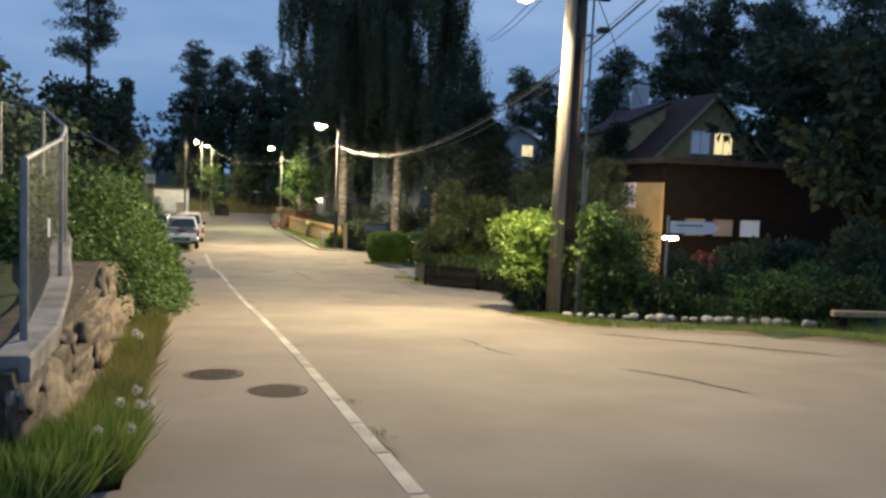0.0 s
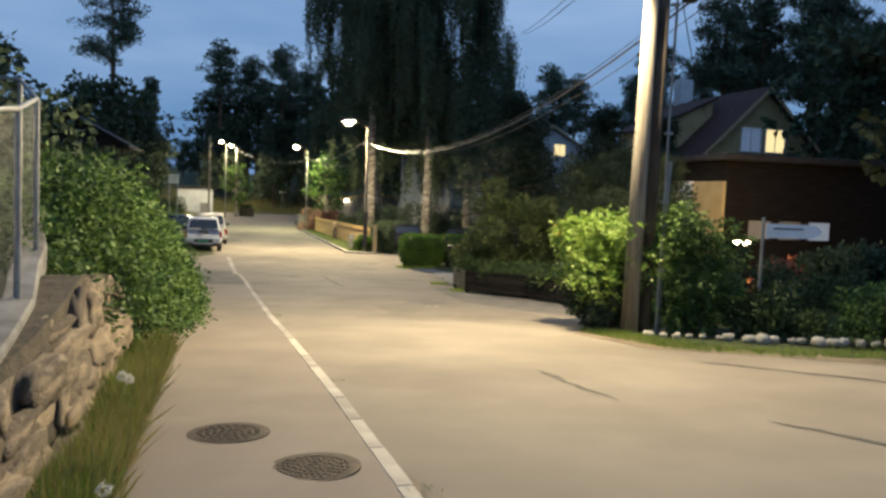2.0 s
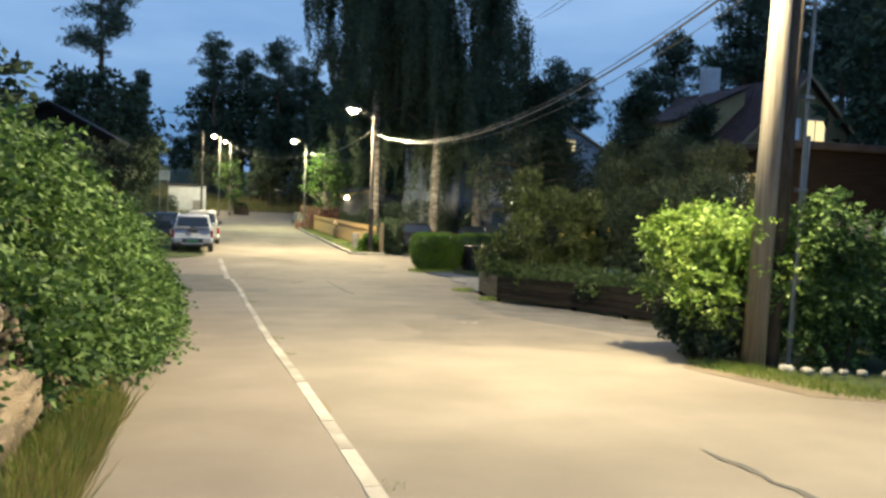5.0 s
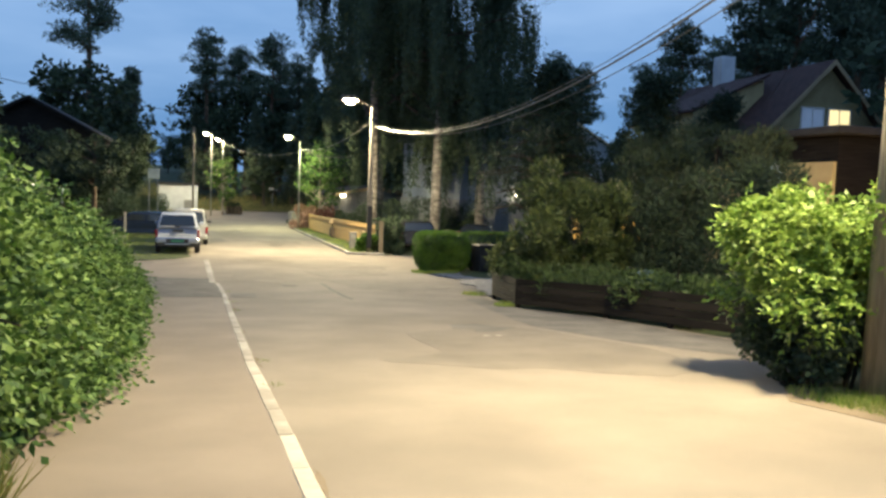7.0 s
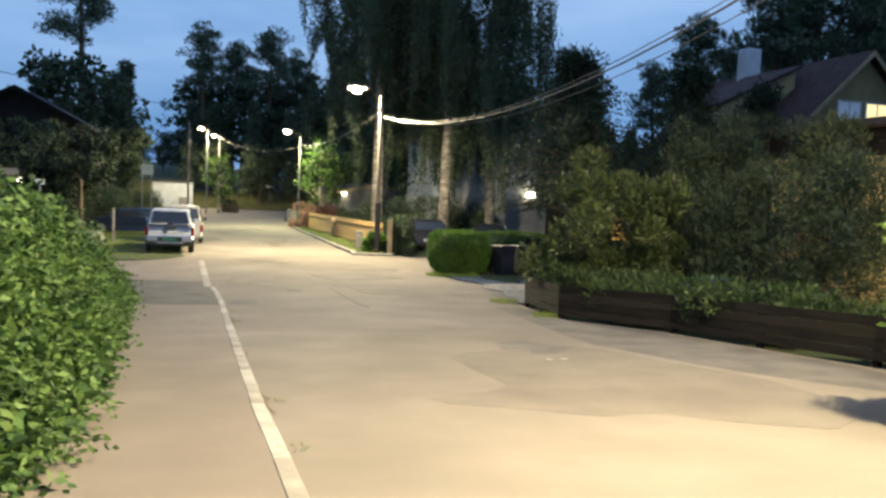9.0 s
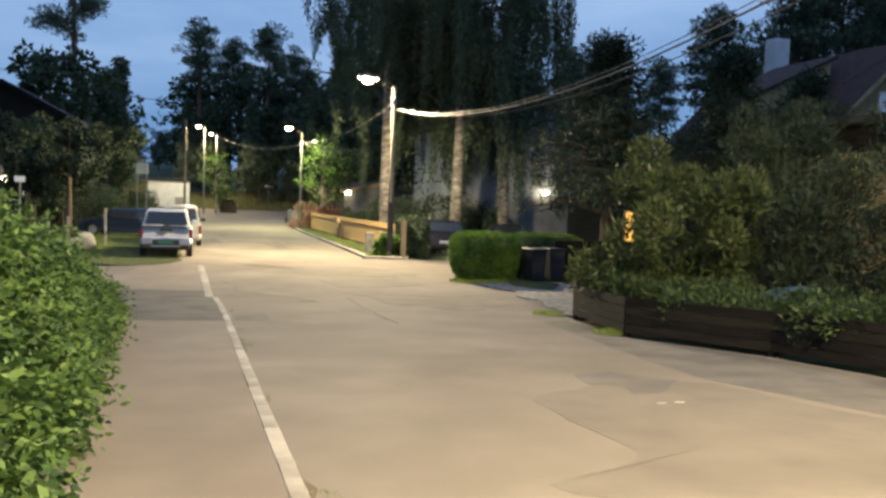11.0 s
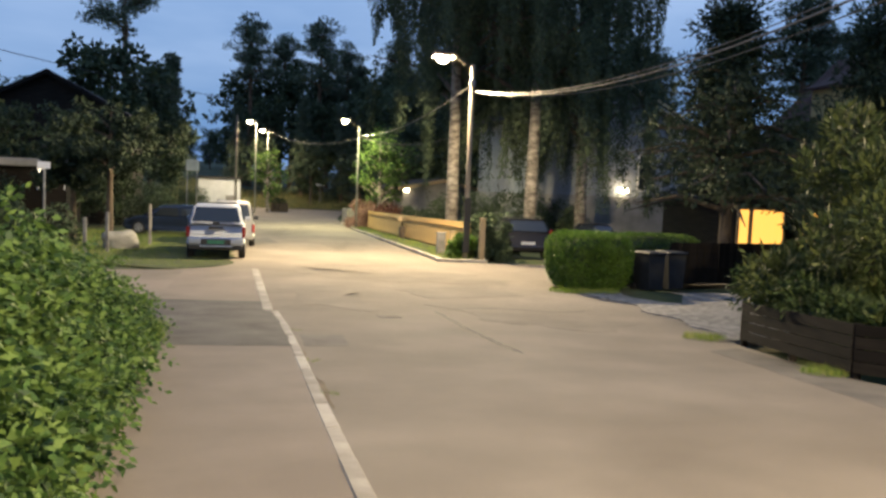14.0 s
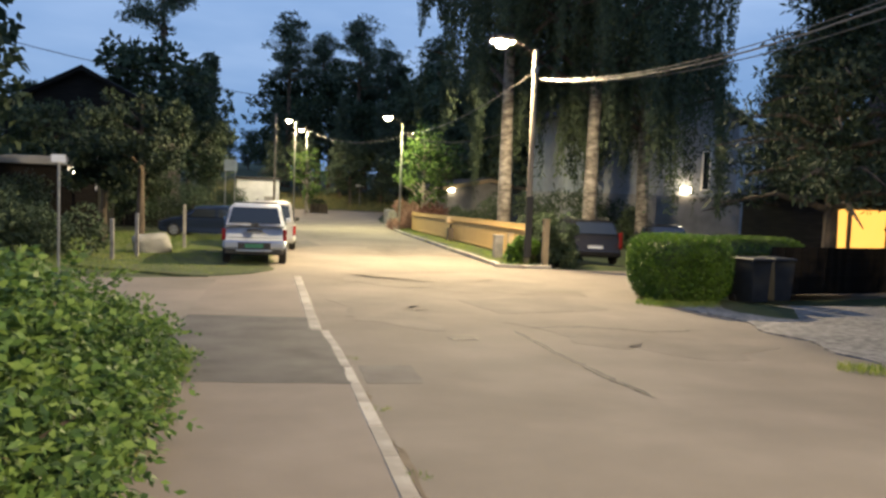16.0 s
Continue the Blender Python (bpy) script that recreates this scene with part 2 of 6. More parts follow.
M["iron"] = material("rusty_cast_iron", [(0.035, 0.026, 0.02), (0.075, 0.055, 0.042)], 9, 0.75, 0.3, bump=0.4, stain=0.3, stain_scale=4)
M["pale_wall"] = material("pale_blue_grey_boards", [(0.22, 0.245, 0.28), (0.30, 0.33, 0.36)], 1.5, 0.8, bump=0.15, stain=0.25)
M["white_wall"] = material("white_painted_boards", [(0.46, 0.49, 0.53), (0.56, 0.59, 0.62)], 1.5, 0.75, bump=0.15, stain=0.2)
M["grey_wall"] = material("grey_rendered_wall", [(0.20, 0.20, 0.20), (0.28, 0.28, 0.28)], 1.5, 0.85, bump=0.3, stain=0.3)
M["ochre_wall"] = material("ochre_board_cladding", [(0.44, 0.35, 0.17), (0.54, 0.44, 0.23)], 1.5, 0.75, bump=0.3, stain=0.2, wave=("X", 6.0, 0.0))
M["brick"] = material("orange_brickwork", [(0.24, 0.11, 0.055), (0.33, 0.16, 0.08)], 6, 0.85, bump=0.4, stain=0.3)
M["brown_wall"] = material("brown_board_wall", [(0.06, 0.035, 0.025), (0.10, 0.06, 0.04)], 2, 0.8, bump=0.3, wave=("Z", 5.0, 0.0))
M["roof"] = material("red_brown_roof_tiles", [(0.045, 0.022, 0.018), (0.085, 0.04, 0.032)], 3, 0.85, bump=0.6, wave=("Z", 5.0, 0.3))
M["roof_dark"] = material("dark_roofing", [(0.016, 0.016, 0.017), (0.035, 0.034, 0.035)], 2, 0.85, bump=0.4)
M["white_trim"] = material("white_trim_paint", [(0.68, 0.68, 0.66), (0.78, 0.78, 0.76)], 3, 0.6, bump=0.05)
M["sign_white"] = material("sign_plate", [(0.66, 0.68, 0.70), (0.76, 0.78, 0.80)], 2, 0.5, bump=0.03)
M["ink"] = material("dark_print", [(0.03, 0.03, 0.04), (0.05, 0.05, 0.06)], 2, 0.6, bump=0)
M["glow_warm"] = material("lit_window_warm", [(0.8, 0.7, 0.4), (0.85, 0.75, 0.45)], 2, 0.5, bump=0, emission=(1.0, 0.80, 0.38, 1.0))
M["glow_orange"] = material("lit_window_orange", [(0.8, 0.55, 0.2), (0.85, 0.6, 0.25)], 2, 0.5, bump=0, emission=(1.0, 0.52, 0.10, 1.25))
M["glow_cool"] = material("lit_window_cool", [(0.4, 0.5, 0.6), (0.45, 0.55, 0.65)], 2, 0.5, bump=0, emission=(0.45, 0.62, 0.95, 0.12))
M["glow_lamp"] = material("wall_lamp_glass", [(0.8, 0.8, 0.7), (0.85, 0.85, 0.75)], 2, 0.5, bump=0, emission=(1.0, 0.85, 0.55, 25))
M["glass"] = glass("dark_glass")
M["silver"] = material("silver_car_paint", [(0.30, 0.335, 0.40), (0.35, 0.385, 0.45)], 2, 0.32, 0.3, bump=0)
M["beige_paint"] = material("grey_beige_car_paint", [(0.30, 0.30, 0.28), (0.34, 0.34, 0.32)], 2, 0.35, 0.4, bump=0)
M["black_paint"] = material("black_car_paint", [(0.010, 0.010, 0.012), (0.014, 0.014, 0.017)], 2, 0.18, 0.0, bump=0)
M["blue_paint"] = material("dark_blue_car_paint", [(0.012, 0.018, 0.030), (0.016, 0.024, 0.038)], 2, 0.25, 0.3, bump=0)
M["rubber"] = material("tyre_rubber", [(0.014, 0.014, 0.014), (0.022, 0.022, 0.022)], 8, 0.9, bump=0.2)
M["plastic"] = material("black_plastic", [(0.02, 0.02, 0.021), (0.03, 0.03, 0.031)], 5, 0.6, bump=0.1)
M["rim"] = material("alloy_rim", [(0.42, 0.43, 0.44), (0.5, 0.51, 0.52)], 5, 0.35, 0.8, bump=0)
M["red_light"] = material("red_tail_lamp", [(0.17, 0.014, 0.013), (0.23, 0.018, 0.017)], 5, 0.2, bump=0)
M["plate_green"] = material("green_number_plate", [(0.02, 0.16, 0.09), (0.03, 0.19, 0.11)], 5, 0.5, bump=0)
M["bin"] = material("grey_bin_plastic", [(0.018, 0.02, 0.023), (0.027, 0.03, 0.034)], 4, 0.6, bump=0.1)
M["tarp"] = material("blue_tarpaulin", [(0.03, 0.07, 0.13), (0.05, 0.10, 0.18)], 3, 0.5, bump=0.4)


# ---- building helpers ----
def part(name, bm, mat, parent=None, label="", smooth=False):
    me = bpy.data.meshes.new(name)
    bm.to_mesh(me)
    bm.free()
    me.materials.append(mat)
    if smooth:
        me.polygons.foreach_set("use_smooth", [True] * len(me.polygons))
    ob = new(name, me)
    ob.parent = parent
    if label:
        tagged(ob, label)
    return ob


def thing(name, place, turn=0.0, label="", category="", group="", kind=""):
    ob = new(name)
    ob.empty_display_size = 0.2
    ob.matrix_world = pose(*place, 0, 0, turn)
    return tagged(ob, label, category, group, kind)


def box(bm, lo, hi, bevel=0.0):
    made = bmesh.ops.create_cube(bm, size=1.0)["verts"]
    for v in made:
        v.co = Vector([(lo[k] + hi[k]) / 2 + v.co[k] * (hi[k] - lo[k]) for k in range(3)])
    if bevel:
        bmesh.ops.bevel(bm, geom=list({e for v in made for e in v.link_edges}), offset=bevel, segments=1, affect="EDGES")
    return bm


def boxes(*items):
    bm = bmesh.new()
    for it in items:
        box(bm, *it)
    return bm


def tube(bm, pts, radii, n=10, caps=True):
    """Rings along a line of points."""
    rings = []
    pts = [Vector(p) for p in pts]
    for i, p in enumerate(pts):
        d = (pts[min(i + 1, len(pts) - 1)] - pts[max(i - 1, 0)]).normalized()
        a = d.cross(Vector((0.37, 0.91, 0.2)) if abs(d.z) > 0.8 else Vector((0, 0, 1))).normalized()
        b = d.cross(a)
        r = float(radii[i] if isinstance(radii, (list, tuple)) else radii)
        rings.append([bm.verts.new(p + r * (math.cos(2 * math.pi * k / n) * a + math.sin(2 * math.pi * k / n) * b)) for k in range(n)])
    for r0, r1 in zip(rings, rings[1:]):
        for k in range(n):
            bm.faces.new((r0[k], r0[(k + 1) % n], r1[(k + 1) % n], r1[k]))
    if caps:
        bm.faces.new(rings[0][::-1])
        bm.faces.new(rings[-1])
    return bm


def prism(bm, outline, y0, y1):
    """An outline in x, z carried from y0 to y1."""
    a = [bm.verts.new((x, y0, z)) for x, z in outline]
    b = [bm.verts.new((x, y1, z)) for x, z in outline]
    bm.faces.new(a)
    bm.faces.new(b[::-1])
    k = len(a)
    for i in range(k):
        bm.faces.new((a[i], b[i], b[(i + 1) % k], a[(i + 1) % k]))
    bmesh.ops.recalc_face_normals(bm, faces=bm.faces[:])
    return bm


def quads_object(name, verts, mat, parent=None, label=""):
    """One mesh of loose four-cornered pieces; verts: n x 4 x 3."""
    n = len(verts)
    me = bpy.data.meshes.new(name)
    me.vertices.add(4 * n)
    me.vertices.foreach_set("co", verts.astype(np.float32).ravel())
    me.loops.add(4 * n)
    me.loops.foreach_set("vertex_index", np.arange(4 * n, dtype=np.int32))
    me.polygons.add(n)
    me.polygons.foreach_set("loop_start", np.arange(0, 4 * n, 4, dtype=np.int32))
    me.polygons.foreach_set("loop_total", np.full(n, 4, dtype=np.int32))
    me.update(calc_edges=True)
    me.materials.append(mat)
    ob = new(name, me)
    ob.parent = parent
    if label:
        tagged(ob, label)
    return ob


def unit(v):
    return v / np.maximum(np.linalg.norm(v, axis=1, keepdims=True), 1e-9)


def leaves(rng, pts, axis, length, width, fold=0.15):
    """Folded leaf blades at the points, pointing along axis."""
    n = len(pts)
    axis = unit(axis)
    side = unit(np.cross(axis, rng.normal(size=(n, 3))))
    up = np.cross(side, axis)
    L = length * rng.uniform(0.65, 1.3, (n, 1))
    W = width * rng.uniform(0.65, 1.3, (n, 1))
    a = pts
    b = pts + axis * L * 0.45 + side * W * 0.5 + up * W * fold
    c = pts + axis * L - up * L * fold
    d = pts + axis * L * 0.45 - side * W * 0.5 + up * W * fold
    return np.stack([a, b, c, d], axis=1)


def sprays(rng, pts, d, length, leaf, pairs=3, lift=0.35, sag=0.5):
    """Leafy shoots: paired leaflets along a short arching stalk that grows outward from each point."""
    n = len(pts)
    axis = unit(d + rng.normal(size=(n, 3)) * 0.55 + np.array([0, 0, lift]))
    side = unit(np.cross(axis, np.array([0, 0, 1.0]) + rng.normal(size=(n, 3)) * 0.35))
    L = length * rng.uniform(0.6, 1.35, (n, 1))
    out = []
    for k in range(2 * pairs + 1):
        s = 1.0 if k == 2 * pairs else (k // 2 + 0.8) / (pairs + 0.4)
        p = pts + axis * L * s + np.array([0, 0, -sag]) * L * s * s
        w = 0 if k == 2 * pairs else (1 if k % 2 else -1)
        a = axis * (0.55 if w else 1.0) + side * w * 0.85 + np.array([0, 0, -0.35]) + rng.normal(size=(n, 3)) * 0.22
        size = 1.15 - 0.3 * abs(s - 0.6)
        q = leaves(rng, p, a, leaf[0] * size, leaf[1] * size, 0.10)
        out.append(q)
    return np.concatenate(out)


def clump_points(rng, centres, radii, count, shell=0.55):
    """Points spread through ellipsoid clumps, most of them near the skin."""
    centres, radii = np.asarray(centres, float), np.asarray(radii, float)
    if radii.ndim == 1:
        radii = np.repeat(radii[:, None], 3, axis=1)
    wgt = radii.prod(axis=1) ** (2 / 3)
    pick = rng.choice(len(centres), count, p=wgt / wgt.sum())
    d = unit(rng.normal(size=(count, 3)))
    r = shell + (1 - shell) * rng.random((count, 1)) ** 0.6
    r *= 1 + 0.18 * rng.normal(size=(count, 1)) * (rng.random((count, 1)) < 0.3)
    return centres[pick] + d * r * radii[pick], d


# ---- the lie of the land ----
GY = [-60, 0, 7.7, 11.2, 16.3, 26.9, 31, 35, 40, 47, 72, 115, 400]
GZ = [3.1, 0, -0.417, -0.60, -0.91, -1.557, -1.78, -1.87, -1.87, -1.87, -2.22, -2.2, -2.2]
BANK_Y, BANK_Z = [5.4, 6.0, 9.5, 11, 14, 18, 24, 30, 33], [0.0, 0.75, 1.0, 1.3, 1.3, 0.9, 0.6, 0.3, 0.0]


def road_z(y):
    return np.interp(y, GY, GZ)


def smooth01(v):
    v = np.clip(v, 0, 1)
    return v * v * (3 - 2 * v)


def land(x, y):
    z = road_z(y)
    z = z + np.interp(y, BANK_Y, BANK_Z) * smooth01((-1.15 - x) / 0.55)
    z = z + 2.6 * smooth01((y - 112) / 30) + 1.2 * smooth01((y - 88) / 25) * smooth01((-2.8 - x) / 6)
    z = z + 5.0 * smooth01((y - 150) / 80)
    z = z + 0.10 * smooth01((x - 8) / 3) * (np.sin(x * 0.9) + np.sin(y * 0.7))
    return z


def skirt(bm, depth):
    """Turns the open edge of a surface down into the ground."""
    edge = [e for e in bm.edges if e.is_boundary]
    made = bmesh.ops.extrude_edge_only(bm, edges=edge)["geom"]
    for v in made:
        if isinstance(v, bmesh.types.BMVert):
            v.co.z -= depth


def sheet(name, xs_of_y, ys, lift, mat, nx=10, label="", surface=road_z, wobble=0.0):
    """A surface between two edges that follow y, laid on the land."""
    bm = bmesh.new()
    rows = []
    for y in ys:
        x0, x1 = xs_of_y(y)
        row = []
        for k in range(nx + 1):
            x = x0 + (x1 - x0) * k / nx
            w = wobble * noise.noise((x * 0.6, y * 0.6, 3.0)) if 0 < k < nx else 0
            row.append(bm.verts.new((x, y, float(surface(y) if surface is road_z else surface(x, y)) + lift + w)))
        rows.append(row)
    for r0, r1 in zip(rows, rows[1:]):
        for k in range(nx):
            bm.faces.new((r0[k], r0[k + 1], r1[k + 1], r1[k]))
    skirt(bm, 0.12)
    ob = part(name, bm, mat, None, label, smooth=False)
    return tagged(ob, label, name.replace("_", " "), kind="structure")


# road edges as x at y
RR_Y = [-40, 4, 8, 10.7, 12.6, 14.3, 16.4, 17.4, 19, 21, 25.35, 27.9, 31.1, 32.4, 37, 39.4, 40.6, 41.2, 45.8, 46.4, 46.7, 76, 84, 95, 110, 113, 122]
RR_X = [40, 40, 16, 11, 9.3, 6.9, 6.5, 7.0, 9.2, 9.3, 8.6, 7.5, 8.0, 8.6, 8.8, 7.8, 8.5, 24, 24, 7.4, 6.2, 6.24, 6.3, 7.0, 9.0, 45, 45]
RL_Y = [-40, 4.5, 5.4, 7.5, 10.7, 18, 25, 30, 35, 36.6, 41.0, 42.4, 43.4, 46, 70, 95, 110, 113, 122]
RL_X = [-9, -9, -0.5, -0.57, -0.76, -0.9, -1.0, -1.4, -1.9, -9, -9, -2.2, -2.5, -2.6, -2.5, -2.4, -3.2, -40, -40]
KB_Y = [-4, 4.84, 7.73, 9.5, 11.1, 13.3, 17.2, 20, 22.8, 30.85, 32.7, 34.9]
KB_X = [1.39, 1.34, 1.285, 1.255, 1.22, 1.16, 1.035, 0.925, 0.855, 0.66, 0.58, 0.43]

# ground: one sheet to the horizon, a little below the paving
gx = np.unique(np.concatenate([np.arange(-30, 40, 1.0), np.arange(-4, 0.1, 0.2), np.linspace(-900, -30, 20), np.linspace(40, 900, 20)]))
gy = np.unique(np.concatenate([np.arange(-20, 150, 1.0), np.linspace(-600, -20, 14), np.linspace(150, 1500, 26)]))
X, Y = np.meshgrid(gx, gy)
Z = land(X, Y) - 0.03
inside = (X > np.interp(Y, RL_Y, RL_X) - 0.1) & (X < np.interp(Y, RR_Y, RR_X) + 0.1) & (Y > -40) & (Y < 122)
Z = np.where(inside, np.minimum(Z, road_z(Y) - 0.14), Z)
bm = bmesh.new()
grid = [[bm.verts.new((X[j, i], Y[j, i], Z[j, i])) for i in range(len(gx))] for j in range(len(gy))]
for j in range(len(gy) - 1):
    for i in range(len(gx) - 1):
        bm.faces.new((grid[j][i], grid[j][i + 1], grid[j + 1][i + 1], grid[j + 1][i]))
tagged(part("ground", bm, M["earth"], smooth=True), "dark mossy lawn and forest floor", "ground", kind="structure")

ys_road = np.unique(np.concatenate([np.arange(-40, 122.1, 0.5), RR_Y, RL_Y]))
sheet("road", lambda y: (np.interp(y, RL_Y, RL_X), np.interp(y, RR_Y, RR_X)), ys_road, 0.0, M["asphalt"], 24, "worn warm-grey asphalt road, patched and cracked", wobble=0.0)
sheet("pavement", lambda y: (max(-1.6, float(np.interp(y, RL_Y, RL_X))) if y < 35.0 else -1.95, np.interp(y, KB_Y, KB_X) if y < 34.9 else np.interp(y, [34.9, 42.6], [0.32, -0.06])),
      np.arange(-39, 42.4, 0.4), 0.006, M["sidewalk"], 6, "smooth brownish asphalt footway beside the kerb", wobble=0.0)


def flat_patch(name, outline, lift, mat, label, category, ragged=0.0):
    """A thin patch on the road with an uneven outline, cut into strips that follow the land."""
    cx, cy = sum(p[0] for p in outline) / len(outline), sum(p[1] for p in outline) / len(outline)
    bm = bmesh.new()
    pts = []
    for (x0, y0), (x1, y1) in zip(outline, outline[1:] + outline[:1]):
        k = max(2, int(math.hypot(x1 - x0, y1 - y0) / 0.25))
        for i in range(k):
            s = i / k
            x, y = x0 + (x1 - x0) * s, y0 + (y1 - y0) * s
            j = 0.05 * noise.noise((x * 3, y * 3, 1.0))
            j += ragged * noise.noise((x * 0.9, y * 0.9, 7.0))
            pts.append((x + j, y - j + ragged * noise.noise((x * 1.1, y * 1.1, 2.0))))
    mid = bm.verts.new((cx, cy, float(road_z(cy)) + lift))
    rings = []
    for s in (0.5, 1.0):
        rings.append([bm.verts.new((cx + (x - cx) * s, cy + (y - cy) * s, float(road_z(cy + (y - cy) * s)) + lift)) for x, y in pts])
    n = len(pts)
    for k in range(n):
        bm.faces.new((mid, rings[0][k], rings[0][(k + 1) % n]))
        bm.faces.new((rings[0][k], rings[1][k], rings[1][(k + 1) % n], rings[0][(k + 1) % n]))
    bmesh.ops.recalc_face_normals(bm, faces=bm.faces[:])
    skirt(bm, 0.02)
    return tagged(part(name, bm, mat), label, category, kind="structure")


flat_patch("pavement_patch", [(-1.9, 36.4), (0.25, 36.2), (0.5, 33.2), (0.62, 30.9), (-1.65, 31.1), (-1.8, 33.5)], 0.010, M["patch_dark"], "darker repaired strip of asphalt across the footway", "asphalt patch")
flat_patch("road_patch", [(0.78, 32.0), (1.46, 32.0), (1.46, 30.95), (0.80, 30.95)], 0.004, M["patch"], "small square dark asphalt repair beside the kerb", "asphalt patch")
flat_patch("road_patch", [(4.83, 24.15), (5.4, 24.3), (5.6, 23.9), (5.98, 23.54), (5.29, 22.85), (4.9, 22.76), (5.1, 23.3), (4.69, 23.45)], 0.004, M["patch"], "old irregular dark asphalt repair", "asphalt patch")
# painted shade: darker asphalt colour beyond the edge of the lamp's pool
flat_patch("road_patch", [(3.81, 22.5), (3.75, 21.3), (3.6, 20.5), (2.75, 19.75), (2.9, 19.5), (3.6, 19.15), (4.6, 18.7), (5.95, 18.05), (6.7, 18.4), (7.05, 20.4), (6.5, 22.4), (6.38, 23.4), (5.5, 23.7), (4.6, 23.3)], 0.003, M["patch_and_shade"], "broad darker area of asphalt painted where the lamp's light pool ends", "asphalt patch", 0.35)
flat_patch("road_patch", [(3.4, 38.8), (5.9, 39.6), (6.4, 37.6), (3.9, 36.9)], 0.004, M["patch_and_shade"], "faded dark repair in the asphalt", "asphalt patch")
flat_patch("road_patch", [(-1.2, 58.0), (0.4, 60.0), (0.9, 56.0), (-0.6, 53.0)], 0.004, M["patch"], "long dark repair in the asphalt by the parked cars", "asphalt patch")

for outline in ([(1.2, 43.6), (3.0, 42.2), (5.6, 43.0), (7.0, 41.4), (6.2, 40.2), (3.6, 40.6), (1.6, 41.2)], [(0.9, 38.6), (2.2, 38.9), (3.0, 36.9), (2.1, 35.0), (1.0, 35.8)],
                [(4.0, 35.4), (5.8, 35.0), (7.6, 33.6), (6.4, 32.4), (4.6, 33.4)], [(-0.4, 70.0), (1.6, 74.0), (2.4, 66.0), (0.8, 63.0)], [(2.6, 57.0), (4.4, 58.5), (5.2, 53.5), (3.4, 51.0)]):
    flat_patch("road_patch", outline, 0.0035, M["patch_and_shade"], "faint darker worn area of the asphalt", "asphalt patch", 0.8)


def ribbon(name, pts, width, lift, mat, label, category, seed=0):
    rng = random.Random(seed)
    bm = bmesh.new()
    fine = []
    for (x0, y0), (x1, y1) in zip(pts, pts[1:]):
        k = max(2, int(math.hypot(x1 - x0, y1 - y0) / 0.15))
        fine += [(x0 + (x1 - x0) * i / k + rng.gauss(0, 0.02), y0 + (y1 - y0) * i / k + rng.gauss(0, 0.02)) for i in range(k)]
    prev = None
    for i, (x, y) in enumerate(fine):
        a, b = fine[max(0, i - 1)], fine[min(len(fine) - 1, i + 1)]
        d = Vector((b[0] - a[0], b[1] - a[1], 0)).normalized()
        w = width * rng.uniform(0.4, 1.1) * min(1, i / 3, (len(fine) - 1 - i) / 3) / 2
        z = float(road_z(y)) + lift
        row = [bm.verts.new((x - d.y * w, y + d.x * w, z)), bm.verts.new((x + d.y * w, y - d.x * w, z))]
        if prev:
            bm.faces.new((prev[0], prev[1], row[1], row[0]))
        prev = row
    bmesh.ops.recalc_face_normals(bm, faces=bm.faces[:])
    return tagged(part(name, bm, mat), label, category, kind="structure")


ribbon("road_crack", [(3.65, 35.2), (3.7, 33.0), (3.8, 31.5), (3.95, 29.8)], 0.11, 0.008, M["crack"], "dark crack running along the asphalt", "crack", 1)
ribbon("road_crack", [(3.7, 35.3), (5.0, 35.5), (6.2, 35.0), (7.5, 35.3)], 0.08, 0.008, M["crack"], "dark crack running across the asphalt", "crack", 2)
flat_patch("road_edge_strip", [(7.04, 30.3), (6.7, 27.0), (6.45, 25.0), (6.36, 23.6), (7.1, 21.0), (8.0, 19.4), (8.9, 19.4), (9.1, 21.2), (8.45, 25.3), (7.38, 27.9), (7.7, 30.6)], 0.003, M["patch"], "darker strip of asphalt along the plank fence", "asphalt patch")
ribbon("road_crack", [(4.05, 12.45), (4.06, 11.48), (4.13, 10.8), (4.23, 10.2)], 0.10, 0.008, M["crack"], "long dark crack in the asphalt", "crack", 7)
ribbon("road_crack", [(5.2, 9.3), (5.7, 8.3), (5.9, 7.2)], 0.09, 0.008, M["crack"], "dark crack in the worn asphalt", "crack", 3)
ribbon("road_crack", [(2.3, 44.2), (4.0, 44.6), (6.1, 44.9)], 0.09, 0.008, M["crack"], "dark seam across the asphalt", "crack", 4)
ribbon("road_crack", [(6.6, 13.0), (8.0, 11.3), (9.4, 9.5)], 0.10, 0.008, M["crack"], "dark seam at the mouth of the side street", "crack", 5)
flat_patch("oil_stain", [(2.35, 34.3), (2.75, 34.35), (2.8, 34.1), (2.4, 34.05)], 0.006, M["crack"], "small dark stain on the asphalt", "stain")
for k, (cx, cy) in enumerate([(4.98, 22.28), (5.2, 22.3)]):
    flat_patch("paint_spot", [(cx - 0.07, cy), (cx, cy + 0.05), (cx + 0.06, cy + 0.01), (cx + 0.01, cy - 0.04)], 0.009, M["kerb"], "small pale spot of paint on the asphalt", "stain")

for k, (ya, yb) in enumerate([(5.6, 6.9), (7.6, 8.3), (14.2, 15.0), (19.3, 20.9), (23.0, 23.6), (26.6, 28.6), (29.8, 30.6)]):
    ribbon("kerb_grit", [(float(np.interp(y, KB_Y, KB_X)) + 0.09, y) for y in np.linspace(ya, yb, 5)], 0.08, 0.007, M["dirt"], "patch of grit and dirt along the kerb", "dirt", 40 + k)
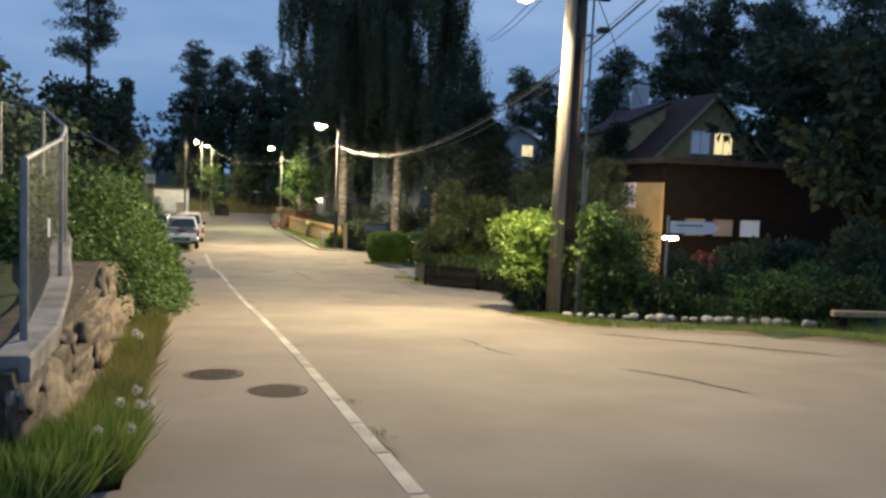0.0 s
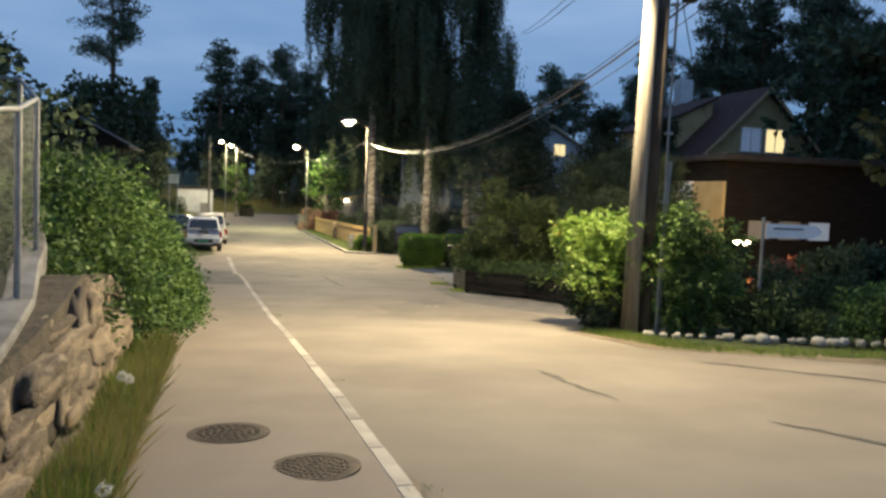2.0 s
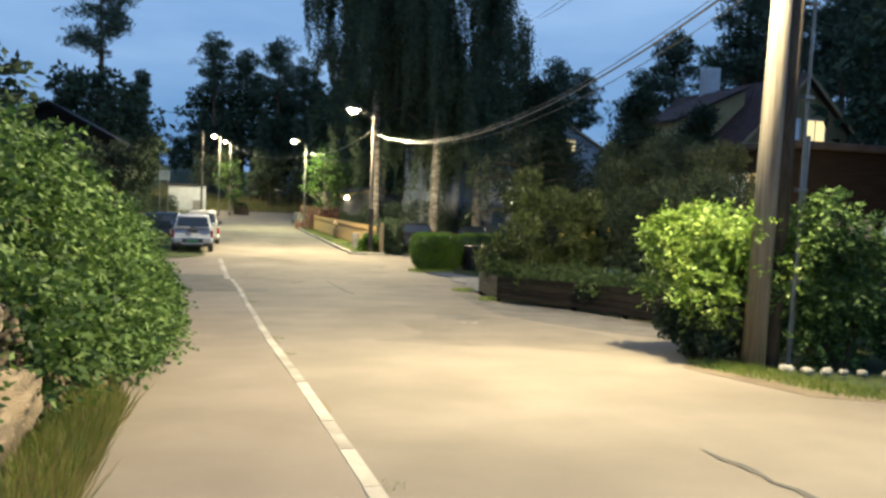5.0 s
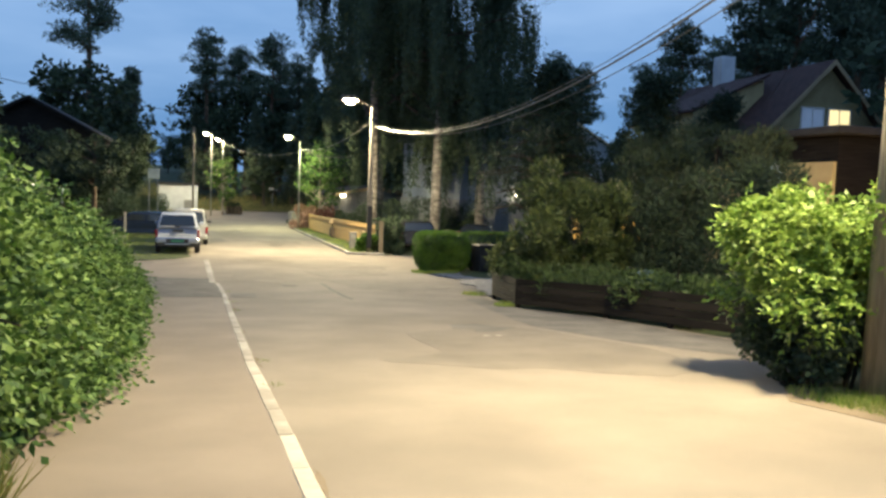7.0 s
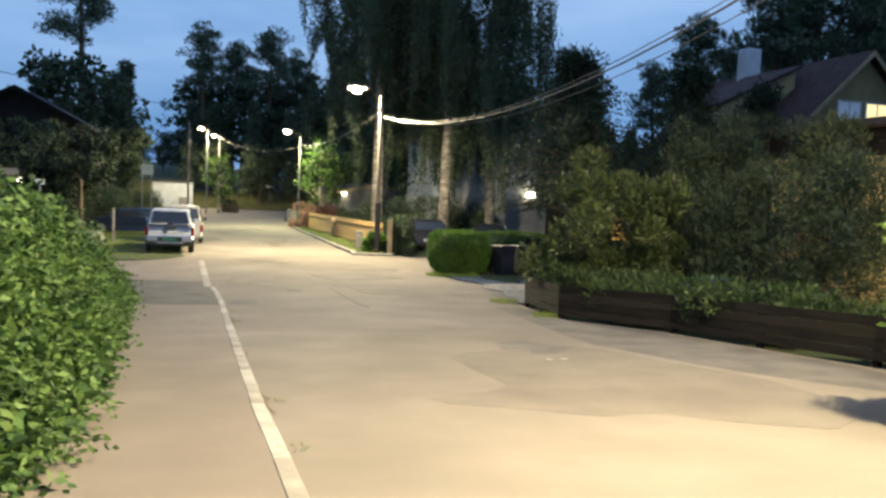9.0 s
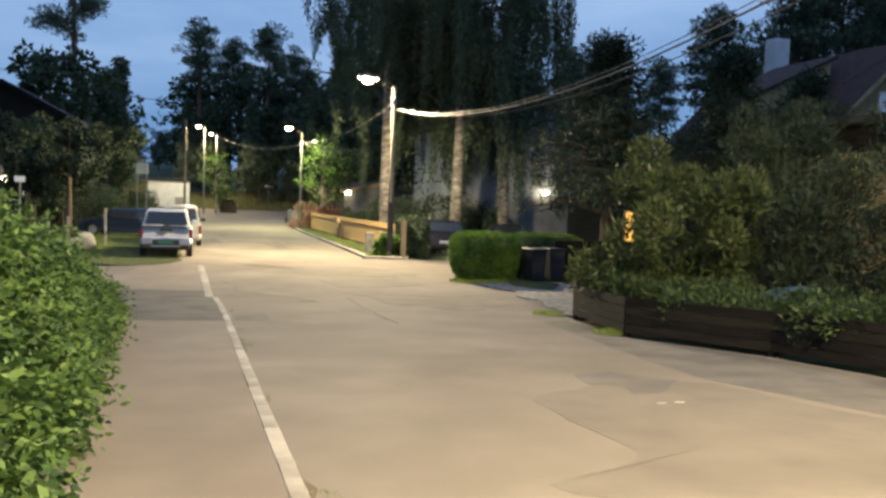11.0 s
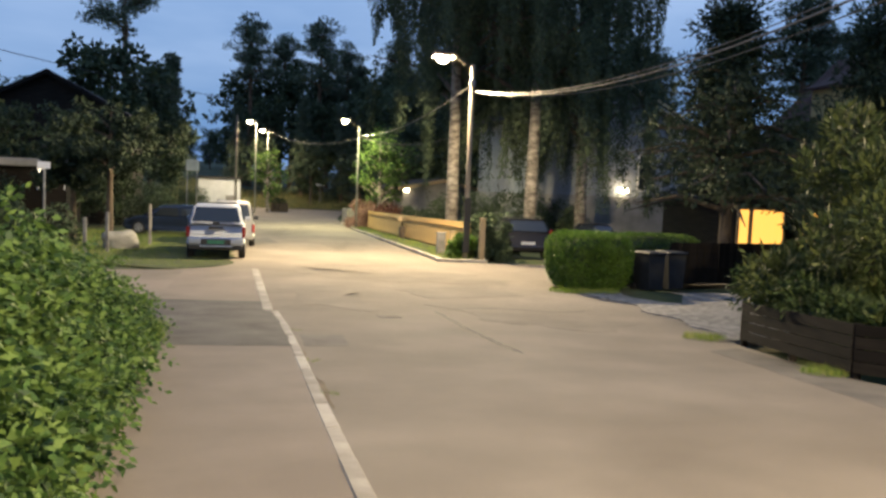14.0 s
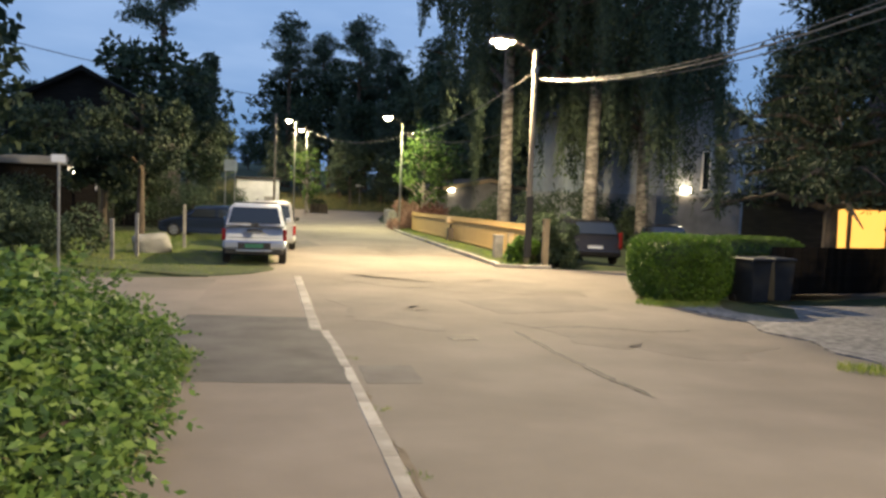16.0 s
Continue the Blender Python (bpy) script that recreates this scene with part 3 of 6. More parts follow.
# gravel drive, dirt verges
sheet("gravel_drive", lambda y: (float(np.interp(y, RR_Y, RR_X)) - 0.25 + 0.15 * math.sin(y * 3), 16.0), np.arange(31.3, 38.6, 0.4), 0.03, M["gravel"], 10, "pale loose gravel drive", wobble=0.02)
sheet("grass_verge", lambda y: (6.42, 7.9), np.arange(46.9, 84, 0.6), 0.10, M["earth"], 4, "narrow grassy strip between kerb and fence", wobble=0.05)
sheet("parking_verge", lambda y: (float(np.interp(y, [42.5, 44.5, 47], [-2.6, -6.0, -6.5])), float(np.interp(y, [42.5, 43.2, 44.5, 62], [-2.2, -1.2, -0.75, -1.3])) + 0.08 * math.sin(y * 2.3)), np.arange(42.5, 62, 0.4), 0.02, M["earth"], 6, "worn grass verge where the cars are parked", wobble=0.02)
sheet("dirt_edge", lambda y: (np.interp(y, RL_Y, RL_X) - 0.5, np.interp(y, RL_Y, RL_X) + 0.22 + 0.1 * math.sin(y * 2.1)), np.arange(43.6, 96, 0.6), 0.012, M["dirt"], 3, "dusty dirt edge of the road", wobble=0.01)
sheet("dirt_verge", lambda y: (np.interp(y, [10.7, 12.6, 14.3, 16.4, 17.2], [10.8, 9.1, 6.7, 6.35, 6.9]), np.interp(y, [10.7, 12.6, 14.3, 16.4, 17.2], [12.0, 10.4, 8.0, 7.2, 7.6])), np.arange(10.7, 17.2, 0.3), 0.006, M["dirt"], 4, "sandy verge at the corner", wobble=0.02)

# kerb stones
kerb = tagged(new("kerb"), "row of flush pale granite kerb stones", "kerb", kind="structure")


def kerb_mesh(name, length, width, height):
    bm = boxes(((-width / 2, -length / 2, -0.2), (width / 2, length / 2, height), 0.012))
    me = bpy.data.meshes.new(name)
    bm.to_mesh(me)
    bm.free()
    me.materials.append(M["kerb"])
    return me


km = [kerb_mesh("kerb_stone", L, 0.14, 0.012) for L in (0.994, 0.99, 0.992)]
rk = random.Random(4)
for k in range(39):
    y = -3.6 + k
    x = float(np.interp(y, KB_Y, KB_X))
    ang = -math.degrees(math.atan2(float(np.interp(y + 0.5, KB_Y, KB_X) - np.interp(y - 0.5, KB_Y, KB_X)), 1.0))
    ob = new("kerb_stone", km[k % 3])
    slope = math.degrees(math.atan2(float(road_z(y + 0.5) - road_z(y - 0.5)), 1.0))
    ob.parent = kerb
    ob.matrix_basis = pose(x + rk.gauss(0, 0.003), y, float(road_z(y)) + rk.gauss(0, 0.002), slope, rk.gauss(0, 0.5), ang + rk.gauss(0, 0.2))
kw = kerb_mesh("kerb_stone", 0.98, 0.20, 0.014)
for k in range(8):
    y = 35.4 + k * 0.99
    x = float(np.interp(y, [34.9, 42.8], [0.30, -0.03]))
    ob = new("kerb_stone", kw)
    ob.parent = kerb
    ob.matrix_basis = pose(x, y, float(road_z(y)), 0, rk.gauss(0, 0.5), 2.4 + rk.gauss(0, 0.4))
kerb_right = tagged(new("kerb_right"), "raised pale kerb along the grass verge", "kerb", kind="structure")
kr = kerb_mesh("kerb_stone", 0.985, 0.14, 0.13)
for k in range(36):
    y = 47.3 + k
    ob = new("kerb_stone", kr)
    ob.parent = kerb_right
    ob.matrix_basis = pose(6.30 + rk.gauss(0, 0.012), y, float(road_z(y)), 0, rk.gauss(0, 1), rk.gauss(0, 0.6))
for k in range(2):
    ob = new("kerb_stone", kr)
    ob.parent = kerb_right
    ob.matrix_basis = pose(6.62 + k * 0.85, 46.6 - 0.08 * k, float(road_z(46.5)) - 0.02, 0, 0, 75 + 10 * k)


def manhole(x, y, turn):
    t = thing("manhole_cover", (x, y, float(road_z(y)) + 0.006), turn, "round rusty cast-iron manhole cover set in asphalt", "manhole cover", "manhole covers in the footway")
    bm = bmesh.new()
    tube(bm, [(0, 0, -0.03), (0, 0, 0.012)], 0.345, 40)
    part("frame_ring", bm, M["iron"], t)
    bm = bmesh.new()
    tube(bm, [(0, 0, 0.0), (0, 0, 0.016)], 0.30, 36)
    part("lid", bm, M["iron"], t)
    bm = bmesh.new()
    for i in range(-6, 7):
        w = math.sqrt(max(0, 0.27 ** 2 - (i * 0.042) ** 2))
        n = max(1, int(2 * w / 0.06))
        for j in range(n):
            u = -w + 2 * w * (j + 0.5) / n
            box(bm, (u - 0.018, i * 0.042 - 0.012, 0.014), (u + 0.018, i * 0.042 + 0.012, 0.022))
    part("tread_pattern", bm, M["iron"], t)
    tilt = math.degrees(math.atan2(float(road_z(y + 0.5) - road_z(y - 0.5)), 1.0))
    t.matrix_world = pose(x, y, float(road_z(y)) + 0.002, tilt, 0, turn)


manhole(0.11, 9.57, 20)
manhole(0.72, 8.45, 55)


# ---- plants ----
def bush(name, place, label, category, clumps, radii, count, mat, leaf=(0.09, 0.06), seed=1, droop=0.3, stems=6, group="", kind="", shell=0.5, shoot=0.0, pairs=3):
    """A shrub: stems from the ground and a crown of leaf clumps. clumps are in the shrub's own metres."""
    rng = np.random.default_rng(seed)
    t = thing(name, place, 0, label, category, group, kind)
    pts, d = clump_points(rng, clumps, radii, count, shell)
    keep = pts[:, 2] + place[2] > np.where(pts[:, 0] + place[0] > -1.2, road_z(pts[:, 1] + place[1]), -9.0) + 0.03
    pts, d = pts[keep], d[keep]
    axis = d + rng.normal(size=d.shape) * 0.7 + np.array([0, 0, -droop])
    quads = sprays(rng, pts, d, shoot, leaf, pairs) if shoot else leaves(rng, pts, axis, leaf[0], leaf[1])
    quads_object("foliage", quads, mat, t)
    cl = np.asarray(clumps)
    for k in range(stems):
        c = cl[rng.integers(len(cl))]
        b = np.array([c[0] * 0.4, c[1] * 0.5 + 0.1 * rng.normal(), -0.1])
        m = (b + c) / 2 + rng.normal(size=3) * 0.08
        part("stem", tube(bmesh.new(), [b, m, c], [0.025, 0.018, 0.008], 5), M["bark"], t)
    return t


def scatter_clumps(rng, lo, hi, n, r):
    c = rng.uniform(lo, hi, (n, 3))
    return c, rng.uniform(r[0], r[1], n)


# hedge of broad-leaved shrubs along the footway: x of its face, height of its crest at y
HY = [11.6, 13, 15, 16.5, 18, 20, 22, 24, 26, 28, 30, 31, 32.6]
HTOP = [1.15, 1.55, 1.55, 1.25, 0.75, 0.45, 0.36, 0.18, -0.15, -0.48, -0.9, -1.2, -1.6]
HFACE = [-1.50, -1.1, -0.82, -0.68, -0.62, -0.66, -0.78, -0.94, -1.09, -1.22, -1.38, -1.5, -1.85]
rng = np.random.default_rng(11)
for k, y0 in enumerate(np.arange(12.0, 32.4, 1.7)):
    base = float(land(np.float64(-2.0), np.float64(y0)))
    top, face = float(np.interp(y0, HY, HTOP)), float(np.interp(y0, HY, HFACE))
    low = float(road_z(y0)) + (0.55 if y0 < 17 else 0.12)
    cl, rd = [], []
    for j in range(30):
        s = rng.random()
        z = low + (top - low) * s ** 0.8
        r = rng.uniform(0.24, 0.46)
        bulge = 0.35 * smooth01(s * 1.4) if y0 < 20 else 0.25 * smooth01((1 - s) * 2)
        x = face - r - (1 - bulge) * 0.75 * s - 1.1 * rng.random() ** 1.6
        cl.append((x + 2.0, rng.uniform(-0.95, 0.95), min(z, top - r * 0.5) - base))
        rd.append(r)
    for j in range(14):
        r = rng.uniform(0.18, 0.30)
        cl.append((face - r * rng.uniform(0.7, 1.5) + 2.0, rng.uniform(-0.95, 0.95), float(road_z(y0)) + (rng.uniform(0.15, 0.6) if y0 > 15.5 else rng.uniform(0.45, 1.1)) - base))
        rd.append(r)
    for j in range(70):
        s = rng.random()
        r = rng.uniform(0.06, 0.19)
        x = face + rng.uniform(-0.32, 0.10) - 0.9 * max(0.0, s - 0.3)
        if j % 3 == 0:
            x, s = face - rng.uniform(0.4, 1.5), rng.uniform(0.92, 1.16)
        cl.append((x + 2.0, rng.uniform(-0.95, 0.95), low + (top - low) * s - base))
        rd.append(r)
    cl, rd = np.array(cl), np.array(rd)
    near = y0 > 22
    t = bush("shrub", (-2.0, y0, base), "dense green broad-leaved shrub overhanging the footway" if k % 2 else "leafy green shrub leaning out over the footway edge", "shrub",
             cl, rd, 3700 if near else 2900, M["leaf"], (0.070, 0.039) if near else (0.078, 0.043), 100 + k, stems=9, group="shrubs along the footway", shell=0.3, shoot=0.25 if near else 0.28)

# taller dark growth behind the left hedge
for k, (x, y, h, w) in enumerate([(-4.6, 17, 4.2, 2.0), (-4.2, 21, 3.4, 1.9), (-5.6, 25, 2.8, 1.8), (-4.3, 28.5, 2.0, 1.5), (-7.5, 20, 5.0, 2.4), (-5.2, 13.5, 3.6, 1.6), (-8.5, 30, 3.4, 2.2), (-10.5, 36, 3.0, 2.2)]):
    rng = np.random.default_rng(200 + k)
    cl, rd = scatter_clumps(rng, (-w, -w, 0.6), (w, w, h), 26, (0.5, 0.9))
    cl[:, :2] *= (1 - 0.45 * (cl[:, 2:3] / h))
    bush("tall_shrub", (x, y, float(land(np.float64(x), np.float64(y)))), "tall dark green shrub behind the hedge", "shrub", cl, rd, 4500, M["leaf_dark"], (0.18, 0.12), 220 + k)

# elder by the lamp pole, lit top and shaded foot coloured apart; darker neighbours
rng = np.random.default_rng(31)
cl, rd = scatter_clumps(rng, (-0.72, -0.8, 1.0), (0.72, 0.8, 2.0), 40, (0.14, 0.30))
cl[:, :2] *= np.clip(1.25 - 0.5 * np.abs(cl[:, 2:3] - 1.45), 0.4, 1.15)
cl2, rd2 = scatter_clumps(rng, (-0.85, -0.9, 1.2), (0.6, 0.9, 2.3), 18, (0.07, 0.14))
# lower part of the same bush: shade under the crown put into darker leaves
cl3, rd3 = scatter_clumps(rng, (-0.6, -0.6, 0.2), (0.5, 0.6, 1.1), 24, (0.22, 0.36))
bush("undergrowth", (7.45, 17.3, float(road_z(17.35))), "lower part of the elder bush, shade put into its dark leaves", "shrub", cl3, rd3, 6000, M["leaf_dark"], (0.09, 0.06), 34, stems=8)
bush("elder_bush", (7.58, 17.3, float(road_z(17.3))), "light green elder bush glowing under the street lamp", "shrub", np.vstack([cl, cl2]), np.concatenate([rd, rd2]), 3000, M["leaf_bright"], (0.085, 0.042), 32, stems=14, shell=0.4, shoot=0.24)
cl, rd = scatter_clumps(rng, (-0.6, -0.4, 0.2), (0.8, 0.5, 2.25), 44, (0.14, 0.32))
cl[:, 0] *= 1.15 - 0.3 * cl[:, 2] / 2.0
bush("garden_shrub", (8.75, 16.4, float(road_z(16.4))), "loose green shrub beside the wooden lamp pole", "shrub", cl, rd, 2000, M["leaf"], (0.075, 0.042), 33, stems=9, shell=0.4, shoot=0.22)
for k, (x, y, w, h) in enumerate([(10.3, 16.0, 1.0, 0.95), (11.9, 15.3, 1.1, 1.0), (13.4, 14.6, 1.1, 0.9), (14.8, 16.0, 1.2, 1.3), (12.0, 17.6, 1.3, 1.5), (9.9, 18.6, 1.0, 1.3)]):
    rng = np.random.default_rng(40 + k)
    cl, rd = scatter_clumps(rng, (-w, -0.6, 0.1), (w, 0.6, h * 0.8), 24, (0.22, 0.4))
    bush("low_shrub", (x, y, float(road_z(y))), "low rounded green garden shrub behind edging stones", "shrub", cl, rd, 7000, M["leaf"] if k % 2 else M["juniper"], (0.085, 0.05), 50 + k, group="low shrubs on the corner")

# spreading juniper above the plank fence
FENCE = [(8.15, 31.1), (7.66, 27.9), (8.75, 25.3), (9.45, 21.2), (9.6, 18.9)]
rng = np.random.default_rng(61)
for k, (x, y, w, h) in enumerate([(8.9, 30.6, 0.7, 1.25), (9.2, 28.9, 0.9, 1.0), (9.2, 27.0, 0.9, 0.95), (9.9, 25.2, 0.9, 0.95), (10.2, 23.2, 0.9, 0.95), (10.5, 21.2, 0.9, 0.9), (10.7, 19.6, 0.9, 0.95)]):
    cl, rd = scatter_clumps(rng, (-w, -1.0, 0.40), (w, 1.0, h * 0.82), 30, (0.2, 0.36))
    bush("juniper", (x - 0.15, y, float(road_z(y))), "spreading green juniper hanging over the plank fence", "shrub", cl, rd, 5500, M["juniper"], (0.13, 0.034), 70 + k, droop=-0.2, group="junipers behind the plank fence")

# large yellow-green conifer shrub and dark neighbours
for k, (x, y, w, h, m, n) in enumerate([(9.85, 29.7, 1.6, 3.7, "yew", 26000), (12.6, 29.0, 1.5, 3.3, "needle", 9000), (13.0, 26.0, 1.7, 3.4, "needle", 9000), 
                                       (12.0, 33.3, 1.4, 3.0, "needle", 8000), (14.9, 28.7, 1.3, 4.7, "needle", 12000), (13.7, 31.6, 1.5, 4.9, "needle", 12000), (16.2, 34.0, 1.8, 5.4, "needle", 12000), (19.4, 37.5, 2.2, 5.6, "needle", 10000), (16.0, 20.0, 1.4, 1.5, "leaf_dark", 8000), (18.5, 17.0, 1.8, 1.7, "leaf_dark", 8000), (21.5, 22.0, 2.2, 2.2, "leaf_dark", 8000), (26.0, 22.0, 2.4, 2.6, "leaf_dark", 8000)]):
    rng = np.random.default_rng(80 + k)
    cl, rd = scatter_clumps(rng, (-1, -1, 0.3), (1, 1, h), 46, (0.28, 0.5))
    cl[:, :2] *= w * np.clip(1.15 - 0.75 * (cl[:, 2:3] / h) ** 2, 0.25, 1)
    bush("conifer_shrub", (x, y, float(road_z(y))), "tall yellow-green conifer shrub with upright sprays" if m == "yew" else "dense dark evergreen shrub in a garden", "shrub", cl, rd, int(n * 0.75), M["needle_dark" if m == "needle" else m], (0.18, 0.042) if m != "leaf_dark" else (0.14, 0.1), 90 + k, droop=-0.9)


def clipped_hedge(name, lo, hi, count, seed, label):
    """A sheared hedge: leaves over a rounded block, with a dark core for the shade inside."""
    rng = np.random.default_rng(seed)
    c, h = (np.array(lo) + np.array(hi)) / 2, (np.array(hi) - np.array(lo)) / 2
    t = thing(name, (c[0], c[1], lo[2]), 0, label, "hedge")
    # solid block in dark leaf colour, stands for the shade between the leaves
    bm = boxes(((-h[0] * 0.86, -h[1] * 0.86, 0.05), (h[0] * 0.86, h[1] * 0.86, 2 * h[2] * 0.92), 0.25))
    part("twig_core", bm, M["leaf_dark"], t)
    d = rng.normal(size=(count, 3))
    d = d / (np.abs(d) ** 5).sum(axis=1, keepdims=True) ** 0.2
    belly = 1.0 - 0.12 * np.clip(-d[:, 2:3], 0, 1)
    p = d * h * np.concatenate([belly, belly, np.ones_like(belly)], axis=1) * (1 - 0.06 * rng.random((count, 1)) + 0.02 * rng.normal(size=(count, 1)))
    p[:, 2] += h[2]
    quads_object("foliage", leaves(rng, p, unit(d) + rng.normal(size=d.shape) * 0.7, 0.06, 0.04), M["box"], t)
    return t


clipped_hedge("clipped_hedge", (7.85, 38.35, -1.88), (9.75, 40.6, -0.36), 30000, 7, "trimmed bright green box hedge with rounded corners")
clipped_hedge("clipped_hedge", (9.8, 40.3, -1.85), (12.8, 41.1, -0.40), 14000, 8, "trimmed green hedge along the driveway")


def tree_limbs(bm, rng, base, tip, r0, n, lo, hi, reach, rise, owner=None, bark=None):
    """Tapered limbs off a trunk line; returns their ends."""
    ends = []
    base, tip = np.array(base, float), np.array(tip, float)
    for k in range(n):
        s = lo + (hi - lo) * (k + rng.random()) / n
        p = base + (tip - base) * s
        a = rng.uniform(0, 2 * math.pi)
        L = reach(s) * rng.uniform(0.7, 1.15)
        e = p + np.array([math.cos(a) * L, math.sin(a) * L, L * rise + rng.normal() * 0.3])
        m = (p + e) / 2 + np.array([0, 0, 0.12 * L])
        limb = bmesh.new() if owner else bm
        tube(limb, [p, m, e], [r0 * (1 - s) * 0.45 + 0.03, r0 * (1 - s) * 0.3 + 0.02, 0.015], 5, caps=False)
        if owner:
            part("limb", limb, bark, owner)
        ends.append((m, e, L))
    return ends


def make_tree(name, place, label, h, seed, style, mat, bark, leaf, count):
    rng = np.random.default_rng(seed)
    t = thing(name, place, 0, label, "tree")
    bm = bmesh.new()
    r0 = h * 0.017 + 0.06
    bend = rng.normal(size=2) * h * 0.02
    pts = [(bend[0] * s * s, bend[1] * s * s, h * s) for s in np.linspace(-0.02, 0.97, 9)]
    tube(bm, pts, [r0 * (1 - 0.9 * s) + 0.02 for s in np.linspace(0, 1, 9)], 9)
    cl, rd = [], []
    if style == "pine":
        ends = tree_limbs(bm, rng, (0, 0, 0), pts[-1], r0, 28, 0.60, 0.96, lambda s: h * 0.185 * (1.06 - s) ** 0.45, 0.20)
        for m, e, L in ends:
            for q in range(5):
                cl.append(e + rng.normal(size=3) * np.array([1.0, 1.0, 0.45]) * h * 0.022 - (e - m) * 0.30 * q)
                rd.append(np.array([1.0, 1.0, 0.55]) * h * rng.uniform(0.020, 0.044))
        for q in range(5):
            cl.append(np.array(pts[-1]) + rng.normal(size=3) * np.array([0.03, 0.03, 0.012]) * h)
            rd.append(np.array([1.0, 1.0, 0.6]) * h * rng.uniform(0.025, 0.04))
        droop = -0.6
    elif style == "cedar":
        ends = tree_limbs(bm, rng, (0, 0, 0), pts[-1], r0, 64, 0.26, 0.99, lambda s: h * 0.50 * (1.04 - s) ** 0.85, -0.05, t, bark)
        for m, e, L in ends:
            for q in np.linspace(0.1, 1.0, 4):
                cl.append((m * 2 - e) + (e - (m * 2 - e)) * q + rng.normal(size=3) * 0.12)
                rd.append(np.array([1, 1, 0.65]) * rng.uniform(0.35, 0.7))
        droop = 0.1
    elif style == "spruce":
        ends = tree_limbs(bm, rng, (0, 0, 0), pts[-1], r0, 60, 0.08, 0.97, lambda s: h * 0.17 * (1.03 - s), -0.18)
        for m, e, L in ends:
            for q in np.linspace(0.15, 1.0, 4):
                cl.append((m * 2 - e) + (e - (m * 2 - e)) * q + rng.normal(size=3) * 0.15)
                rd.append(np.array([1, 1, 0.6]) * (0.25 + 0.03 * h * (1 - q * 0.5)) * rng.uniform(0.7, 1.1))
        droop = 0.4
    elif style == "umbrella":
        ends = tree_limbs(bm, rng, (0, 0, 0), pts[-1], r0, 20, 0.52, 0.9, lambda s: h * 0.30, 0.22)
        for m, e, L in ends:
            for q in range(4):
                cl.append(e + rng.normal(size=3) * h * 0.045 - (e - m) * 0.4 * q)
                rd.append(np.array([1, 1, 0.7]) * h * rng.uniform(0.04, 0.085))
        droop = 0.3
    else:
        ends = tree_limbs(bm, rng, (0, 0, 0), pts[-1], r0, 30, 0.2, 0.95, lambda s: h * 0.27 * math.sin(math.pi * min(1, s * 0.85 + 0.1)) ** 0.7, 0.45)
        for m, e, L in ends:
            for q in range(3):
                cl.append(e + rng.normal(size=3) * h * 0.04 - (e - m) * 0.6 * q)
                rd.append(np.array([1, 1, 0.8]) * h * rng.uniform(0.045, 0.08))
        droop = 0.3
    part("trunk", bm, bark, t)
    p, d = clump_points(rng, cl, rd, count, 0.35)
    if style == "cedar":
        p, d = p[p[:, 2] > 2.35], d[p[:, 2] > 2.35]
    quads_object("crown", leaves(rng, p, d + rng.normal(size=d.shape) * 0.6 + np.array([0, 0, -droop]), leaf[0], leaf[1]), mat, t)
    return t


def land_at(x, y):
    return float(land(np.float64(x), np.float64(y)))


# models stand far back in the wood, copies fill it
rt = random.Random(77)
pines = [make_tree("pine_tree", (x, y, land_at(x, y)), "tall dark pine with a bare trunk and ragged crown", h, 300 + k, "pine", M["needle"], M["pine_bark"], (0.44, 0.16), 7000)
         for k, (x, y, h) in enumerate([(-14.6, 112, 29), (7.5, 135, 24), (-2.0, 140, 24.5)])]
spruces = [make_tree("spruce_tree", (x, y, land_at(x, y)), "tall dark pointed spruce in the wood", h, 320 + k, "spruce", M["needle"], M["bark"], (0.7, 0.25), 4200)
           for k, (x, y, h) in enumerate([(-12.0, 128, 17), (17, 130, 19)])]
broads = [make_tree("broadleaf_tree", (x, y, land_at(x, y)), "dense dark broad-leaved tree in the dusk", h, 340 + k, "broad", M["leaf_dark"], M["bark"], (0.66, 0.46), 3000)
          for k, (x, y, h) in enumerate([(-13.5, 96, 14.5), (14, 112, 15)])]


def put_tree(model, x, y, size, sink=0.0):
    m = pose(x, y, land_at(x, y) - sink, 0, 0, rt.uniform(0, 360))
    c = copy_thing(model, m)
    c.scale = (size * rt.uniform(0.92, 1.08), size * rt.uniform(0.92, 1.08), size)
    return c


